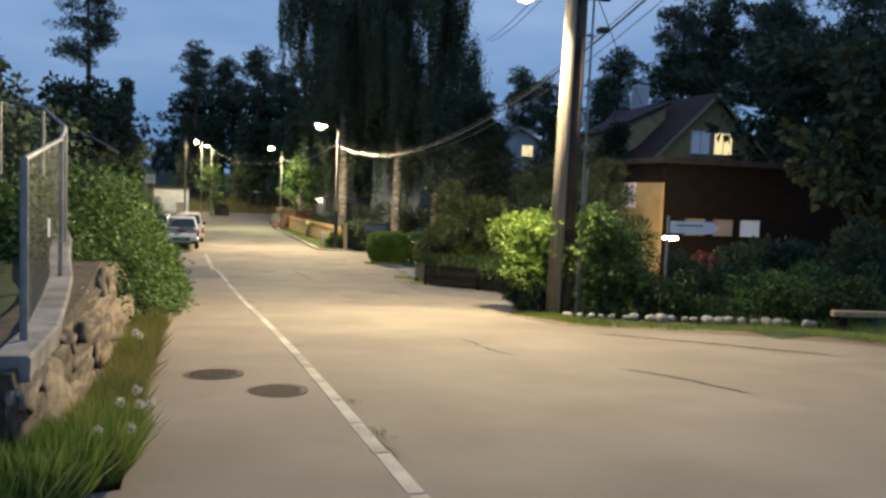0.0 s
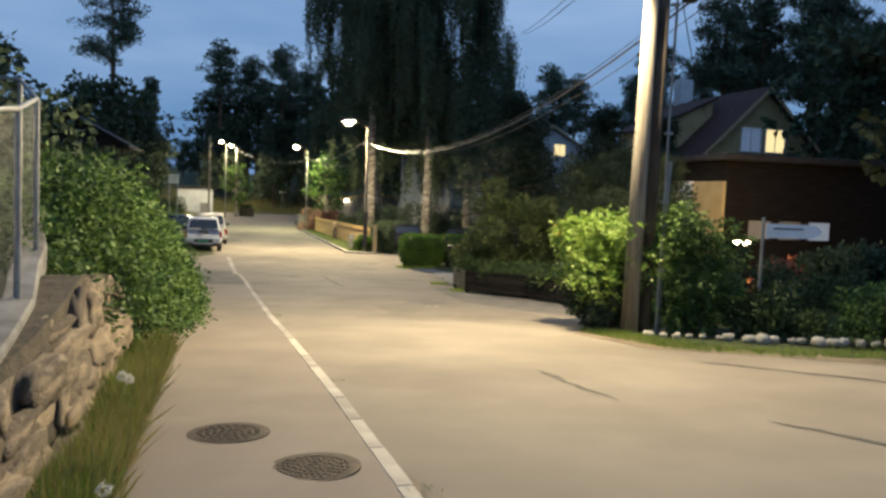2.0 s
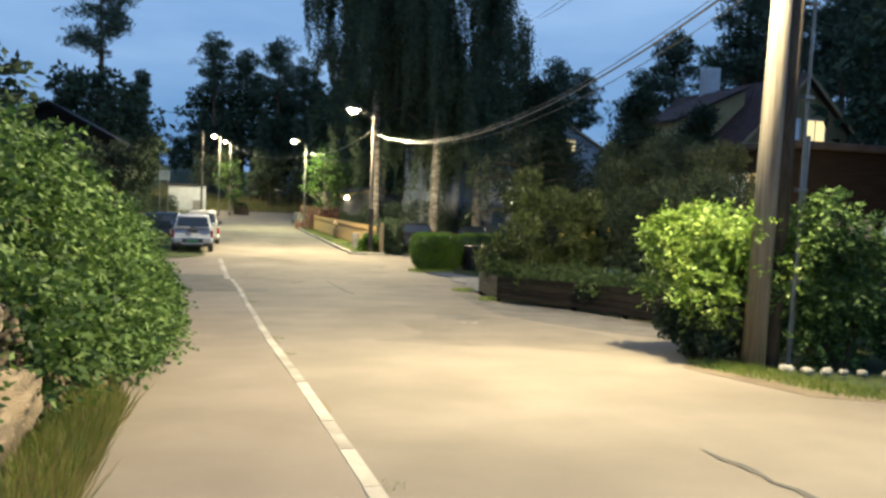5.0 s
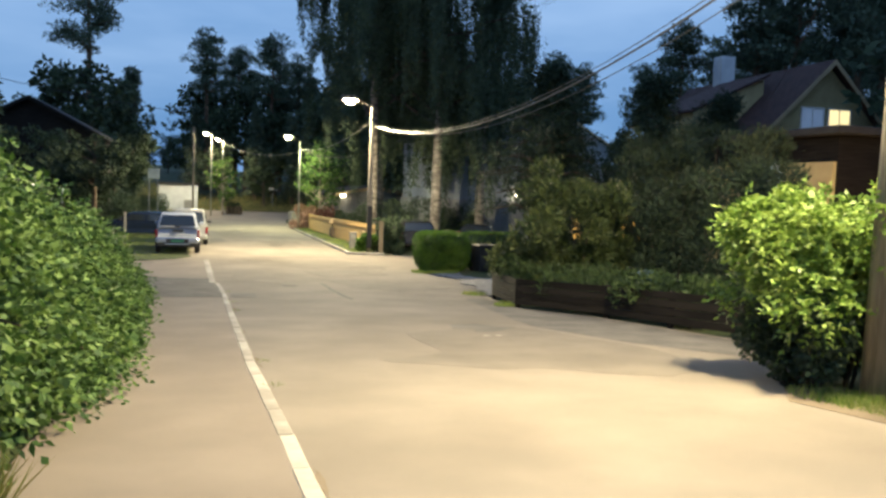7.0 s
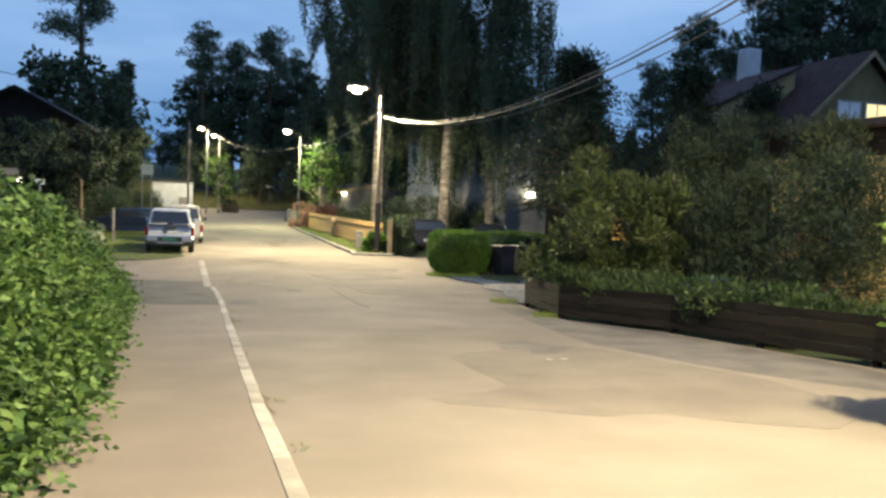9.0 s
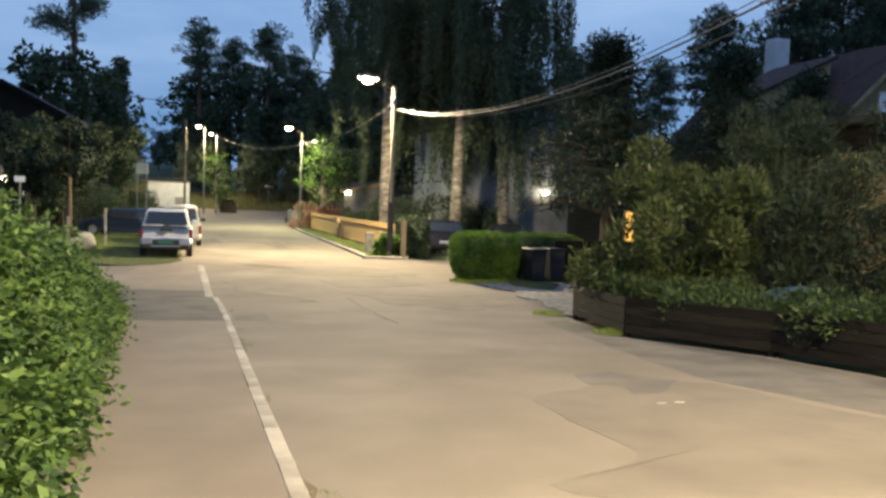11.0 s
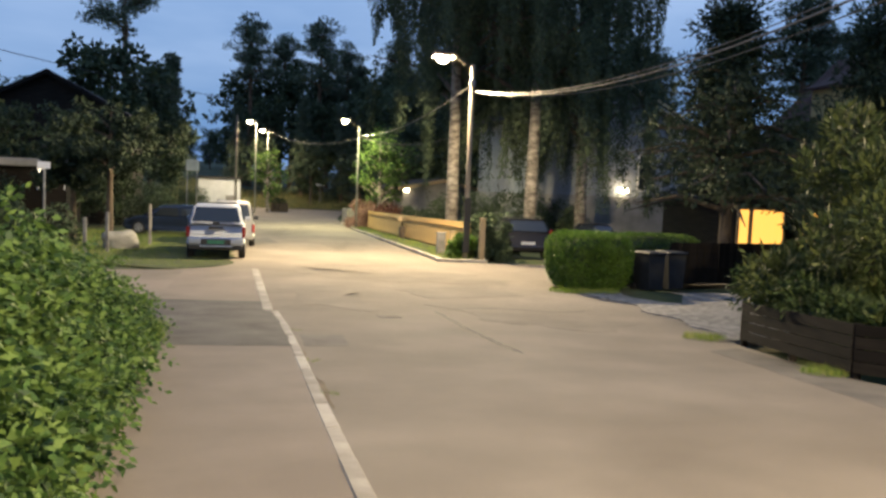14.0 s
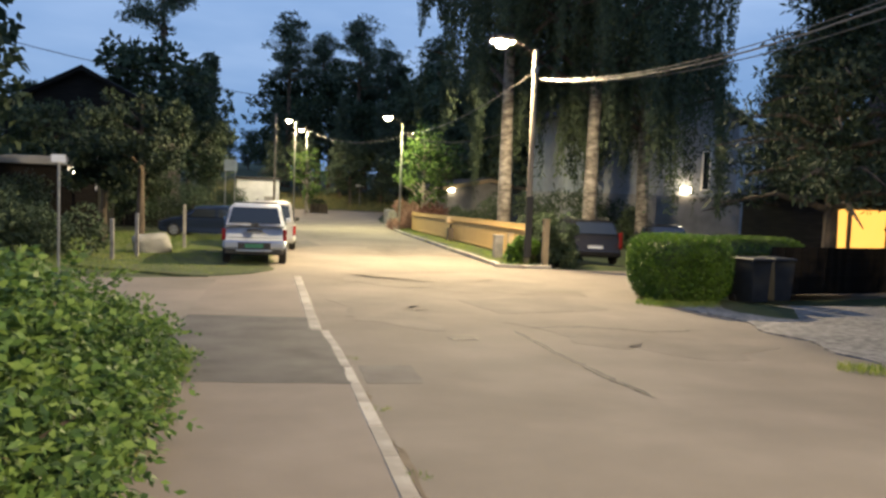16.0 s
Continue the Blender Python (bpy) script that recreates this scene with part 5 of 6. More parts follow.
board_fence("yellow_fence", (7.95, 49.0), (7.35, 75.0), 1.38, M["yellow_wood"], "yellow-painted upright board fence along the verge", float(road_z(49.0)) - 0.04)
board_fence("dark_fence", (11.6, 40.1), (19.5, 41.8), 1.25, M["dark_wood"], "dark brown board fence beside the gravel drive", float(road_z(40)) + 0.03)
for x, y, h, name, lab in [(7.86, 46.9, 1.55, "gate_post", "tall pale wooden gate post at the driveway"), (7.55, 50.2, 0.95, "low_post", "short pale wooden post in front of the yellow fence")]:
    t = thing(name, (x, y, float(road_z(y))), 8, lab, "post")
    part("shaft", boxes(((-0.09, -0.09, -0.1), (0.09, 0.09, h), 0.012)), M["post_wood"], t)
    part("cap", boxes(((-0.11, -0.11, h), (0.11, 0.11, h + 0.04), 0.01)), M["post_wood"], t)
t = thing("mailbox_stand", (7.55, 62.0, float(road_z(62))), 0, "pair of yellowish mailboxes on a dark post before the yellow fence", "mailbox")
part("post", boxes(((-0.05, -0.05, 0), (0.05, 0.05, 0.95), 0.008)), M["dark_wood"], t)
part("mailbox", boxes(((-0.25, -0.14, 1.0), (-0.02, 0.14, 1.3), 0.03)), M["post_wood"], t)
part("mailbox", boxes(((0.02, -0.14, 1.0), (0.25, 0.14, 1.3), 0.03)), M["post_wood"], t)
part("planter", boxes(((-0.22, -0.5, 0.1), (0.22, -0.1, 0.75), 0.03)), M["bark"], t)


# ---- street lamps, poles and wires ----
def luminaire(t, o, head, arm_from):
    """A cut-off head on a thin arm: flat lid, a skirt that keeps the light below the horizon, a glass bowl."""
    h = Vector(head) - o
    a = Vector(arm_from) - o
    part("arm", tube(bmesh.new(), [a, a * 0.5 + h * 0.5 + Vector((0, 0, 0.10)), h + Vector((0.2, 0, 0.10))], [0.026, 0.024, 0.022], 8), M["iron"], t, "thin dark bracket arm")
    hd = part("lamp_head", boxes(((h.x - 0.36, h.y - 0.27, h.z + 0.0), (h.x + 0.36, h.y + 0.27, h.z + 0.12), 0.03)), M["plastic"], t)
    skirt_boxes = [((h.x - 0.36, h.y - 0.27, h.z - 0.085), (h.x + 0.36, h.y - 0.255, h.z + 0.004)), ((h.x - 0.36, h.y + 0.255, h.z - 0.085), (h.x + 0.36, h.y + 0.27, h.z + 0.004)),
                   ((h.x - 0.375, h.y - 0.27, h.z - 0.085), (h.x - 0.361, h.y + 0.27, h.z + 0.004)), ((h.x + 0.361, h.y - 0.27, h.z - 0.13), (h.x + 0.375, h.y + 0.27, h.z + 0.004))]
    part("cut_off_skirt", boxes(*skirt_boxes), M["plastic"], hd)
    bm = bmesh.new()
    bmesh.ops.create_uvsphere(bm, u_segments=16, v_segments=10, radius=0.5)
    for v in bm.verts:
        v.co = Vector((v.co.x * 0.46, v.co.y * 0.40, v.co.z * 0.40 - 0.12)) + h
    lens = part("lens", bm, M["lens"], hd, "glowing warm lamp glass", smooth=True)
    lens.visible_shadow = False  # clear glass bowl


def street_lamp(x, y, top, head, label, r=(0.085, 0.05), mat="lamp_steel", group="street lamps"):
    z = land_at(x, y)
    t = thing("street_lamp", (x, y, z), 0, label, "street lamp", group)
    o = Vector((x, y, z))
    part("pole", tube(bmesh.new(), [(0, 0, -0.2), (0, 0, (top - z) * 0.5), (0, 0, top - z)], [r[0], (r[0] + r[1]) / 2, r[1]], 14), M[mat], t, smooth=True)
    part("pole_band", tube(bmesh.new(), [(0, 0, top - z - 0.75), (0, 0, top - z - 0.55)], r[1] + 0.035, 12), M["galv"], t)
    luminaire(t, o, head, (x, y, top - 0.12))
    return t


lb = street_lamp(7.33, 47.2, 5.14, LAMP_B, "slim weathered street lamp pole with a lit head", (0.10, 0.075), "pole_wood")
part("cable_guard", boxes(((-0.12, -0.13, 0.3), (0.12, -0.06, 2.3), 0.02)), M["plastic"], lb)
street_lamp(6.55, 75.4, 4.95, LAMP_C, "slim street lamp with a lit head by the yellow fence")
street_lamp(-0.65, 100.3, 6.75, LAMP_D, "street lamp with a lit head on the grassy bank")
street_lamp(0.55, 118.3, 7.2, LAMP_E, "far street lamp with a lit head near the wood")
t = thing("utility_pole", (-2.45, 99.0, land_at(-2.45, 99.0)), 0, "bare wooden utility pole on the grassy bank", "pole")
part("pole", tube(bmesh.new(), [(0, 0, -0.3), (0, 0, 4), (0, 0, 9.4)], [0.13, 0.115, 0.095], 12), M["pole_wood"], t)

# the large wooden pole with its twin, conduits and lamp
PA = (7.50, 16.42, float(road_z(16.42)))
t = thing("lamp_pole", PA, 0, "thick weathered wooden pole carrying a street lamp and cables", "street lamp", "street lamps")
part("pole", tube(bmesh.new(), [(-0.02, 0, -0.3), (0.03, 0, 3.5), (0.10, 0, 7.9)], [0.165, 0.15, 0.13], 18), M["pole_wood"], t, "grey-brown weathered wood", smooth=True)
part("stay_pole", tube(bmesh.new(), [(0.34, 0.14, -0.3), (0.36, 0.14, 3.5), (0.40, 0.12, 7.0)], [0.145, 0.135, 0.12], 16), M["bark"], t, "darker second pole bolted behind", smooth=True)
for k, (dx, dy, hgt) in enumerate([(0.58, 0.0, 7.6), (0.64, 0.05, 3.3), (0.52, -0.06, 2.2)]):
    part("conduit", tube(bmesh.new(), [(dx, dy, 0.0), (dx, dy, hgt * 0.5), (dx + 0.05, dy, hgt)], 0.026 if k == 0 else 0.032, 8), M["galv"], t)
for z in (1.2, 2.5, 3.8, 5.1, 6.2):
    part("clamp", boxes(((0.50, -0.05, z), (0.66, 0.06, z + 0.05), 0.008)), M["galv"], t)
part("cross_arm", boxes(((0.1, -0.06, 7.0), (1.0, 0.06, 7.12), 0.01)), M["dark_wood"], t)
part("floodlight", boxes(((0.75, -0.12, 6.3), (1.0, 0.12, 6.42), 0.03)), M["plastic"], t)
luminaire(t, Vector(PA), LAMP_A, (7.74, 16.42, 6.0))


def wire(a, b, sag, r, mat, label, kind="cable"):
    a, b = Vector(a), Vector(b)
    pts = []
    for i in range(25):
        s = i / 24
        p = a.lerp(b, s)
        p.z -= sag * 4 * s * (1 - s)
        pts.append(p)
    o = tagged(part("overhead_cable", tube(bmesh.new(), pts, r, 6), mat), label, kind, "overhead cables")
    return o


for k, (dx, dz, sag) in enumerate([(0.0, 0.0, 2.17), (0.02, 0.08, 2.19), (0.03, 0.20, 2.16), (0.12, -0.30, 2.25)]):
    wire((7.42 + dx * 0.2, 47.1, 4.18 + 0.05 * (k > 1)), (11.1 + dx, 10.2, 9.8 + dz), sag + 0.75, 0.016 if k < 2 else 0.011, M["wire"], "pale sagging cable between the lamp poles")
t = thing("utility_pole", (11.25, 10.1, float(road_z(10.1))), 0, "tall wooden utility pole on the corner verge", "pole")
part("pole", tube(bmesh.new(), [(0, 0, -0.3), (0, 0, 5), (0, 0, 11.3)], [0.15, 0.135, 0.11], 14), M["pole_wood"], t)
wire((6.6, 75.3, 4.3), (7.35, 47.3, 4.45), 0.55, 0.016, M["wire"], "pale sagging cable between street lamps")
wire((6.6, 75.3, 4.2), (13.0, 70.0, 4.6), 0.7, 0.03, M["wire"], "pale sagging cable to a house")
wire((6.6, 75.3, 4.1), (0.0, 100.3, 6.2), 0.9, 0.018, M["wire"], "pale sagging cable over the street")
wire((7.9, 16.5, 6.9), (28.0, 46.0, 6.6), 0.8, 0.014, M["wire_dark"], "thin dark service cable to a house")
for k in range(2):
    wire((7.62, 16.5, 7.0 - 0.2 * k), (19.9 + 0.3 * k, 58.0, 13.3), 0.25 + 0.1 * k, 0.014, M["wire_dark"], "thin dark overhead cable rising behind the birches")
wire((-40.0, 64.0, 13.6), (-2.45, 99.0, 8.6), 1.2, 0.03, M["wire_dark"], "thin dark overhead cable across the sky")
wire((7.7, 16.4, 7.0), (9.5, -20.0, 8.2), 0.8, 0.016, M["wire_dark"], "thin dark overhead cable")


# ---- signs ----
t = thing("street_sign", (10.28, 16.4, float(road_z(16.4))), 0, "white arrow-shaped street sign on a grey post", "sign")
part("post", tube(bmesh.new(), [(0, 0, -0.1), (0, 0, 2.3)], 0.032, 10), M["galv"], t)
bm = prism(bmesh.new(), [(0.04, 1.90), (1.16, 1.90), (1.36, 2.04), (1.16, 2.18), (0.04, 2.18)], -0.05, -0.035)
plate = part("plate", bm, M["sign_white"], t)
part("lettering_bar", boxes(((0.2, -0.056, 2.07), (0.9, -0.051, 2.10))), M["ink"], plate)
t = thing("street_sign", (-4.55, 38.3, float(road_z(38.3))), 0, "small white rectangular sign on a thin post", "sign")
part("post", tube(bmesh.new(), [(0, 0, -0.1), (0, 0, 2.72)], 0.025, 8), M["galv"], t)
part("plate", boxes(((-0.13, -0.035, 2.60), (0.13, -0.025, 2.75))), M["sign_white"], t)
t = thing("street_sign", (7.2, 122.0, land_at(7.2, 122.0)), 0, "small white sign on a post at the far junction", "sign")
part("post", tube(bmesh.new(), [(0, 0, -0.1), (0, 0, 2.6)], 0.04, 8), M["galv"], t)
part("plate", boxes(((-0.5, -0.04, 2.3), (0.5, -0.02, 2.6))), M["sign_white"], t)
t = thing("notice_board", (-5.9, 92.0, land_at(-5.9, 92.0)), 0, "white square notice board raised on posts", "sign")
part("panel", boxes(((-0.5, -0.05, 3.75), (0.55, 0.05, 4.7), 0.01)), M["pale_wall"], t)
for x in (-0.4, 0.4):
    part("post", tube(bmesh.new(), [(x, 0.06, -0.1), (x, 0.06, 3.9)], 0.05, 8), M["galv"], t)
for x, y, h in [(-4.85, 47.4, 1.35), (-4.1, 52.0, 1.6), (-5.3, 46.2, 1.2)]:
    t = thing("marker_post", (x, y, land_at(x, y)), 0, "thin pale post standing in the lawn", "post")
    part("shaft", boxes(((-0.05, -0.05, -0.1), (0.05, 0.05, h), 0.008)), M["concrete"], t)
t = thing("utility_cabinet", (6.95, 49.6, float(road_z(49.6)) + 0.1), 4, "small grey-beige utility cabinet before the fence end", "cabinet")
part("body", boxes(((-0.16, -0.13, -0.05), (0.16, 0.13, 0.78), 0.012)), M["concrete"], t)
part("lid", boxes(((-0.18, -0.15, 0.78), (0.18, 0.15, 0.83), 0.01)), M["concrete"], t)
part("door", boxes(((-0.13, -0.142, 0.05), (0.13, -0.132, 0.72), 0.003)), M["concrete"], t)
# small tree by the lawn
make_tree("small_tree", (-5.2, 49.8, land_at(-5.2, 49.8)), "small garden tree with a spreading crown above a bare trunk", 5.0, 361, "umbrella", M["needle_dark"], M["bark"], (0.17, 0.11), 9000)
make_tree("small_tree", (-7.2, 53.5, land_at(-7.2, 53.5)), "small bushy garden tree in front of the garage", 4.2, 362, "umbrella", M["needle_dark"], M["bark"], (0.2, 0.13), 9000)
make_tree("lit_tree", (8.6, 78.5, land_at(8.6, 78.5)), "young maple lit bright green by the street lamp", 7.2, 363, "broad", M["leaf"], M["birch_bark"], (0.26, 0.17), 2600)
make_tree("lit_tree", (0.6, 104.0, land_at(0.6, 104.0)), "thin young tree lit by the far street lamp", 6.0, 364, "broad", M["leaf"], M["birch_bark"], (0.3, 0.2), 1400)

# planter barrier at the end of the street
t = thing("planter_barrier", (1.9, 107.5, float(road_z(107.5))), 5, "dark wooden planter box blocking the lane", "planter")
part("box", boxes(((-0.9, -0.4, 0.0), (0.9, 0.4, 0.95), 0.04)), M["bark"], t)
rng = np.random.default_rng(5)
p, d = clump_points(rng, [(-0.4, 0, 1.0), (0.3, 0, 1.0)], [0.4, 0.4], 700, 0.3)
quads_object("plant", leaves(rng, p, d, 0.2, 0.1), M["leaf_dark"], t)
t = thing("concrete_block", (6.9, 84.0, float(road_z(84.0))), 10, "pale concrete block at the roadside", "block")
part("body", boxes(((-0.35, -0.7, 0), (0.35, 0.7, 1.2), 0.05)), M["concrete"], t)

# shrubs on the yellow fence side
for k, (x, y, w, h, m, lab) in enumerate([(7.5, 76.6, 1.2, 1.9, "pink", "pink-flowered shrub at the end of the yellow fence"), (8.6, 79.0, 1.3, 2.0, "pink", "faded pink-flowered shrub beside the fence end"), (8.9, 75.5, 1.2, 1.6, "red_leaf", "dark red-leaved shrub behind the fence"),
                                         (7.45, 47.9, 0.5, 0.95, "box", "small bright green shrub round the lamp foot"), (8.55, 47.5, 0.55, 1.6, "leaf_dark", "dark ivy-like shrub beside the gate post"),
                                         (9.6, 52.0, 1.0, 1.8, "leaf_dark", "dark shrub behind the yellow fence"), (9.3, 66.0, 1.0, 1.7, "leaf_dark", "dark shrub behind the yellow fence"), (16.5, 23.5, 1.0, 1.3, "red_leaf", "low red-leaved shrub in the garden"),
                                         (11.2, 62.6, 1.6, 2.9, "leaf_dark", "dark shrub under the weeping birches"), (13.9, 62.8, 1.7, 3.2, "leaf_dark", "dark shrub under the weeping birches"), (16.4, 62.0, 1.5, 2.6, "leaf_dark", "dark shrub under the weeping birches"),
                                         (-6.5, 95.0, 1.8, 2.6, "leaf_dark", "dark shrub before the white garage"), (-8.8, 88.0, 2.0, 3.0, "leaf_dark", "dark shrub before the white garage"), (-7.0, 72.0, 1.6, 2.4, "leaf_dark", "dark shrub behind the parked cars"), (-9.5, 68.0, 1.8, 2.6, "leaf_dark", "dark shrub behind the parked cars"),
                                         (-11.5, 55.5, 2.0, 2.4, "leaf_dark", "dark shrub in front of the flat garage"), (-15.0, 54.5, 2.0, 2.5, "leaf_dark", "dark shrub in front of the flat garage"), (-7.4, 47.5, 1.2, 1.5, "leaf_dark", "dark shrub on the driveway edge"), (-9.6, 46.0, 1.4, 1.7, "leaf_dark", "dark shrub on the driveway edge")]):
    rng = np.random.default_rng(400 + k)
    cl, rd = scatter_clumps(rng, (-w, -w, 0.2), (w, w, h * 0.85), 24, (0.25 * w, 0.42 * w))
    bush("shrub", (x, y, land_at(x, y)), lab, "shrub", cl, rd, 4500, M[m], (0.13, 0.09), 420 + k)


# ---- vehicles ----
def loft(bm, stations, round_edges=0.0):
    """Half sections (x, z) at y, mirrored and skinned lengthwise."""
    rings = []
    for y, half in stations:
        full = [(x, z) for x, z in half] + [(-x, z) for x, z in reversed(half)]
        rings.append([bm.verts.new((x, y, z)) for x, z in full])
    n = len(rings[0])
    for a, b in zip(rings, rings[1:]):
        for k in range(n):
            bm.faces.new((a[k], a[(k + 1) % n], b[(k + 1) % n], b[k]))
    bm.faces.new(rings[0])
    bm.faces.new(rings[-1][::-1])
    bmesh.ops.recalc_face_normals(bm, faces=bm.faces[:])
    if round_edges:
        sharp = [e for e in bm.edges if len(e.link_faces) == 2 and e.calc_face_angle(0) > 0.45]
        bmesh.ops.bevel(bm, geom=sharp, offset=round_edges, segments=2, affect="EDGES", clamp_overlap=True)
    return bm


def wheel(t, x, y, r):
    s = 1 if x > 0 else -1
    tyre = part("tyre", tube(bmesh.new(), [(x - 0.11, y, r), (x - 0.08, y, r), (x + 0.08, y, r), (x + 0.11, y, r)], [r * 0.9, r, r, r * 0.9], 24), M["rubber"], t)
    part("rim", tube(bmesh.new(), [(x + s * 0.09, y, r), (x + s * 0.122, y, r)], r * 0.66, 20), M["rim"], tyre)
    for k in range(5):
        a = 2 * math.pi * k / 5
        part("rim_gap", tube(bmesh.new(), [(x + s * 0.12, y + math.cos(a) * r * 0.4, r + math.sin(a) * r * 0.4), (x + s * 0.126, y + math.cos(a) * r * 0.4, r + math.sin(a) * r * 0.4)], r * 0.13, 8), M["plastic"], tyre)


def car(name, place, turn, label, paint, L, W, belt, roof, cabin, wheel_r=0.34, clear=0.28, hood=0.92, plate="sign_white", rails=False):
    """A car whose tail is at y = 0 and nose at y = L. cabin: y of tail glass foot, roof rear, roof front, windscreen foot."""
    t = thing(name, place, turn, label, "car")
    h = W / 2
    c0, c1, c2, c3 = cabin

    def sec(y, w, top, low=clear):
        return (y, [(0, low), (h * w * 0.88, low), (h * w * 0.98, low + 0.12), (h * w, (low + top) / 2), (h * w * 0.985, top - 0.12), (h * w * 0.94, top), (0, top + 0.02)])
    part("body", loft(bmesh.new(), [sec(0.0, 0.90, belt - 0.08, clear + 0.12), sec(0.07, 0.96, belt, clear + 0.03), sec(0.5, 1.0, belt), sec(c3 - 0.1, 1.0, belt - 0.02), sec(c3 + 0.25, 0.99, hood + 0.02), sec(L - 0.45, 0.95, hood - 0.08), sec(L - 0.08, 0.86, hood - 0.22, clear + 0.04), sec(L, 0.78, hood - 0.32, clear + 0.12)], 0.05), M[paint], t, smooth=True)

    def top(y, w0, w1, z0, z1):
        return (y, [(0, z0), (h * w0, z0), (h * (w0 * 0.6 + w1 * 0.4), z0 + (z1 - z0) * 0.45), (h * w1, z1 - 0.07), (h * w1 * 0.88, z1), (0, z1 + 0.03)])
    b = belt - 0.03
    part("cabin", loft(bmesh.new(), [top(c0, 0.90, 0.86, b, b + 0.02 + (roof - belt) * 0.04), top(c1, 0.93, 0.76, b, roof), top((c1 + c2) / 2, 0.94, 0.78, b, roof + 0.02), top(c2, 0.93, 0.76, b, roof - 0.02), top(c3, 0.90, 0.86, b - 0.02, b + 0.02)], 0.035), M[paint], t, smooth=True)
    # tail glass
    dy, dz = c1 - c0, roof - belt
    part("rear_window", prism_pane([(-h * 0.80, c0 + dy * 0.14 - 0.035, belt + dz * 0.16), (h * 0.80, c0 + dy * 0.14 - 0.035, belt + dz * 0.16), (h * 0.68, c0 + dy * 0.86 - 0.035, belt + dz * 0.88), (-h * 0.68, c0 + dy * 0.86 - 0.035, belt + dz * 0.88)]), M["glass"], t)
    dy2 = c3 - c2
    part("windscreen", prism_pane([(-h * 0.80, c3 - dy2 * 0.12 + 0.03, belt + dz * 0.10), (h * 0.80, c3 - dy2 * 0.12 + 0.03, belt + dz * 0.10), (h * 0.68, c3 - dy2 * 0.86 + 0.03, belt + dz * 0.86), (-h * 0.68, c3 - dy2 * 0.86 + 0.03, belt + dz * 0.86)]), M["glass"], t)
    mid = (c1 + c2) / 2
    for s in (-1, 1):
        for ya, yb in ((c1 + 0.02, mid - 0.05), (mid + 0.05, c2 + dy2 * 0.3)):
            part("side_window", prism_pane([(s * h * 0.955, ya, belt + 0.04), (s * h * 0.955, yb, belt + 0.04), (s * h * 0.82, min(yb, c2 + 0.02), roof - 0.13), (s * h * 0.82, ya + 0.06, roof - 0.13)]), M["glass"], t)
        wheel(t, s * (h - 0.11), 0.85, wheel_r)
        wheel(t, s * (h - 0.11), L - 0.85, wheel_r)
        part("tail_lamp", boxes(((s * h * 0.93 - 0.055, -0.03, belt - 0.40), (s * h * 0.93 + 0.055, 0.16, belt + (0.16 if paint == "black_paint" else -0.06)), 0.02)), M["red_light"], t)
        part("headlight", boxes(((s * h * 0.68 - 0.16, L - 0.22, hood - 0.34), (s * h * 0.68 + 0.16, L - 0.04, hood - 0.20), 0.03)), M["glass"], t)
        part("wing_mirror", boxes(((s * (h + 0.08) - 0.09, c3 - 0.45, belt + 0.0), (s * (h + 0.08) + 0.09, c3 - 0.30, belt + 0.15), 0.03)), M["plastic"] if paint != "silver" else M[paint], t)
        if rails:
            part("roof_rail", tube(bmesh.new(), [(s * h * 0.64, c1 + 0.1, roof + 0.05), (s * h * 0.66, mid, roof + 0.09), (s * h * 0.64, c2 - 0.1, roof + 0.04)], 0.018, 6), M["plastic"], t)
    bp = part("bumper", boxes(((-h * 0.95, -0.10, clear + 0.05), (h * 0.95, 0.14, clear + 0.30), 0.06)), M[paint], t)
    if paint == "silver":
        part("bumper_recess", boxes(((-0.46, -0.115, clear + 0.07), (0.46, -0.095, clear + 0.25), 0.008)), M["plastic"], bp)
        part("valance", boxes(((-h * 0.9, -0.04, clear - 0.10), (h * 0.9, 0.3, clear + 0.049), 0.03)), M["plastic"], t)
    part("number_plate", boxes(((-0.26, -0.128 if paint == "silver" else -0.02, clear + (0.10 if paint == "silver" else 0.34)), (0.26, -0.116 if paint == "silver" else -0.004, clear + (0.21 if paint == "silver" else 0.45)))), M[plate], t)
    return t


def prism_pane(pts):
    """A thin slab with the given outline."""
    bm = bmesh.new()
    a = [Vector(p) for p in pts]
    n = (a[1] - a[0]).cross(a[3] - a[0]).normalized() * 0.012
    v0, v1 = [bm.verts.new(p - n) for p in a], [bm.verts.new(p + n) for p in a]
    bm.faces.new(v0[::-1])
    bm.faces.new(v1)
    for k in range(4):
        bm.faces.new((v0[k], v0[(k + 1) % 4], v1[(k + 1) % 4], v1[k]))
    bmesh.ops.recalc_face_normals(bm, faces=bm.faces[:])
    return bm


# pickup with a matching canopy over the bed
gz = float(road_z(46))
truck = car("pickup_truck", (-1.28, 45.55, gz), 1.5, "silver pickup truck with a canopy, parked on the verge", "silver", 5.2, 1.84, 1.12, 1.74, (0.02, 0.30, 3.1, 3.9), 0.37, 0.42, 1.12, "plate_green")
part("canopy_seam", boxes(((-0.86, -0.012, 1.115), (0.86, 0.03, 1.145))), M["plastic"], truck)
part("tailgate_handle", boxes(((-0.22, -0.035, 0.98), (0.22, 0.03, 1.05), 0.012)), M["plastic"], truck, "dark handle recess")
part("tailgate_trim", boxes(((-0.3, -0.03, 0.955), (0.3, 0.0, 0.975), 0.004)), M["rim"], truck, "chrome trim bar")
part("canopy_badge", boxes(((-0.11, -0.03, 1.165), (0.11, 0.02, 1.215), 0.012)), M["plastic"], truck)
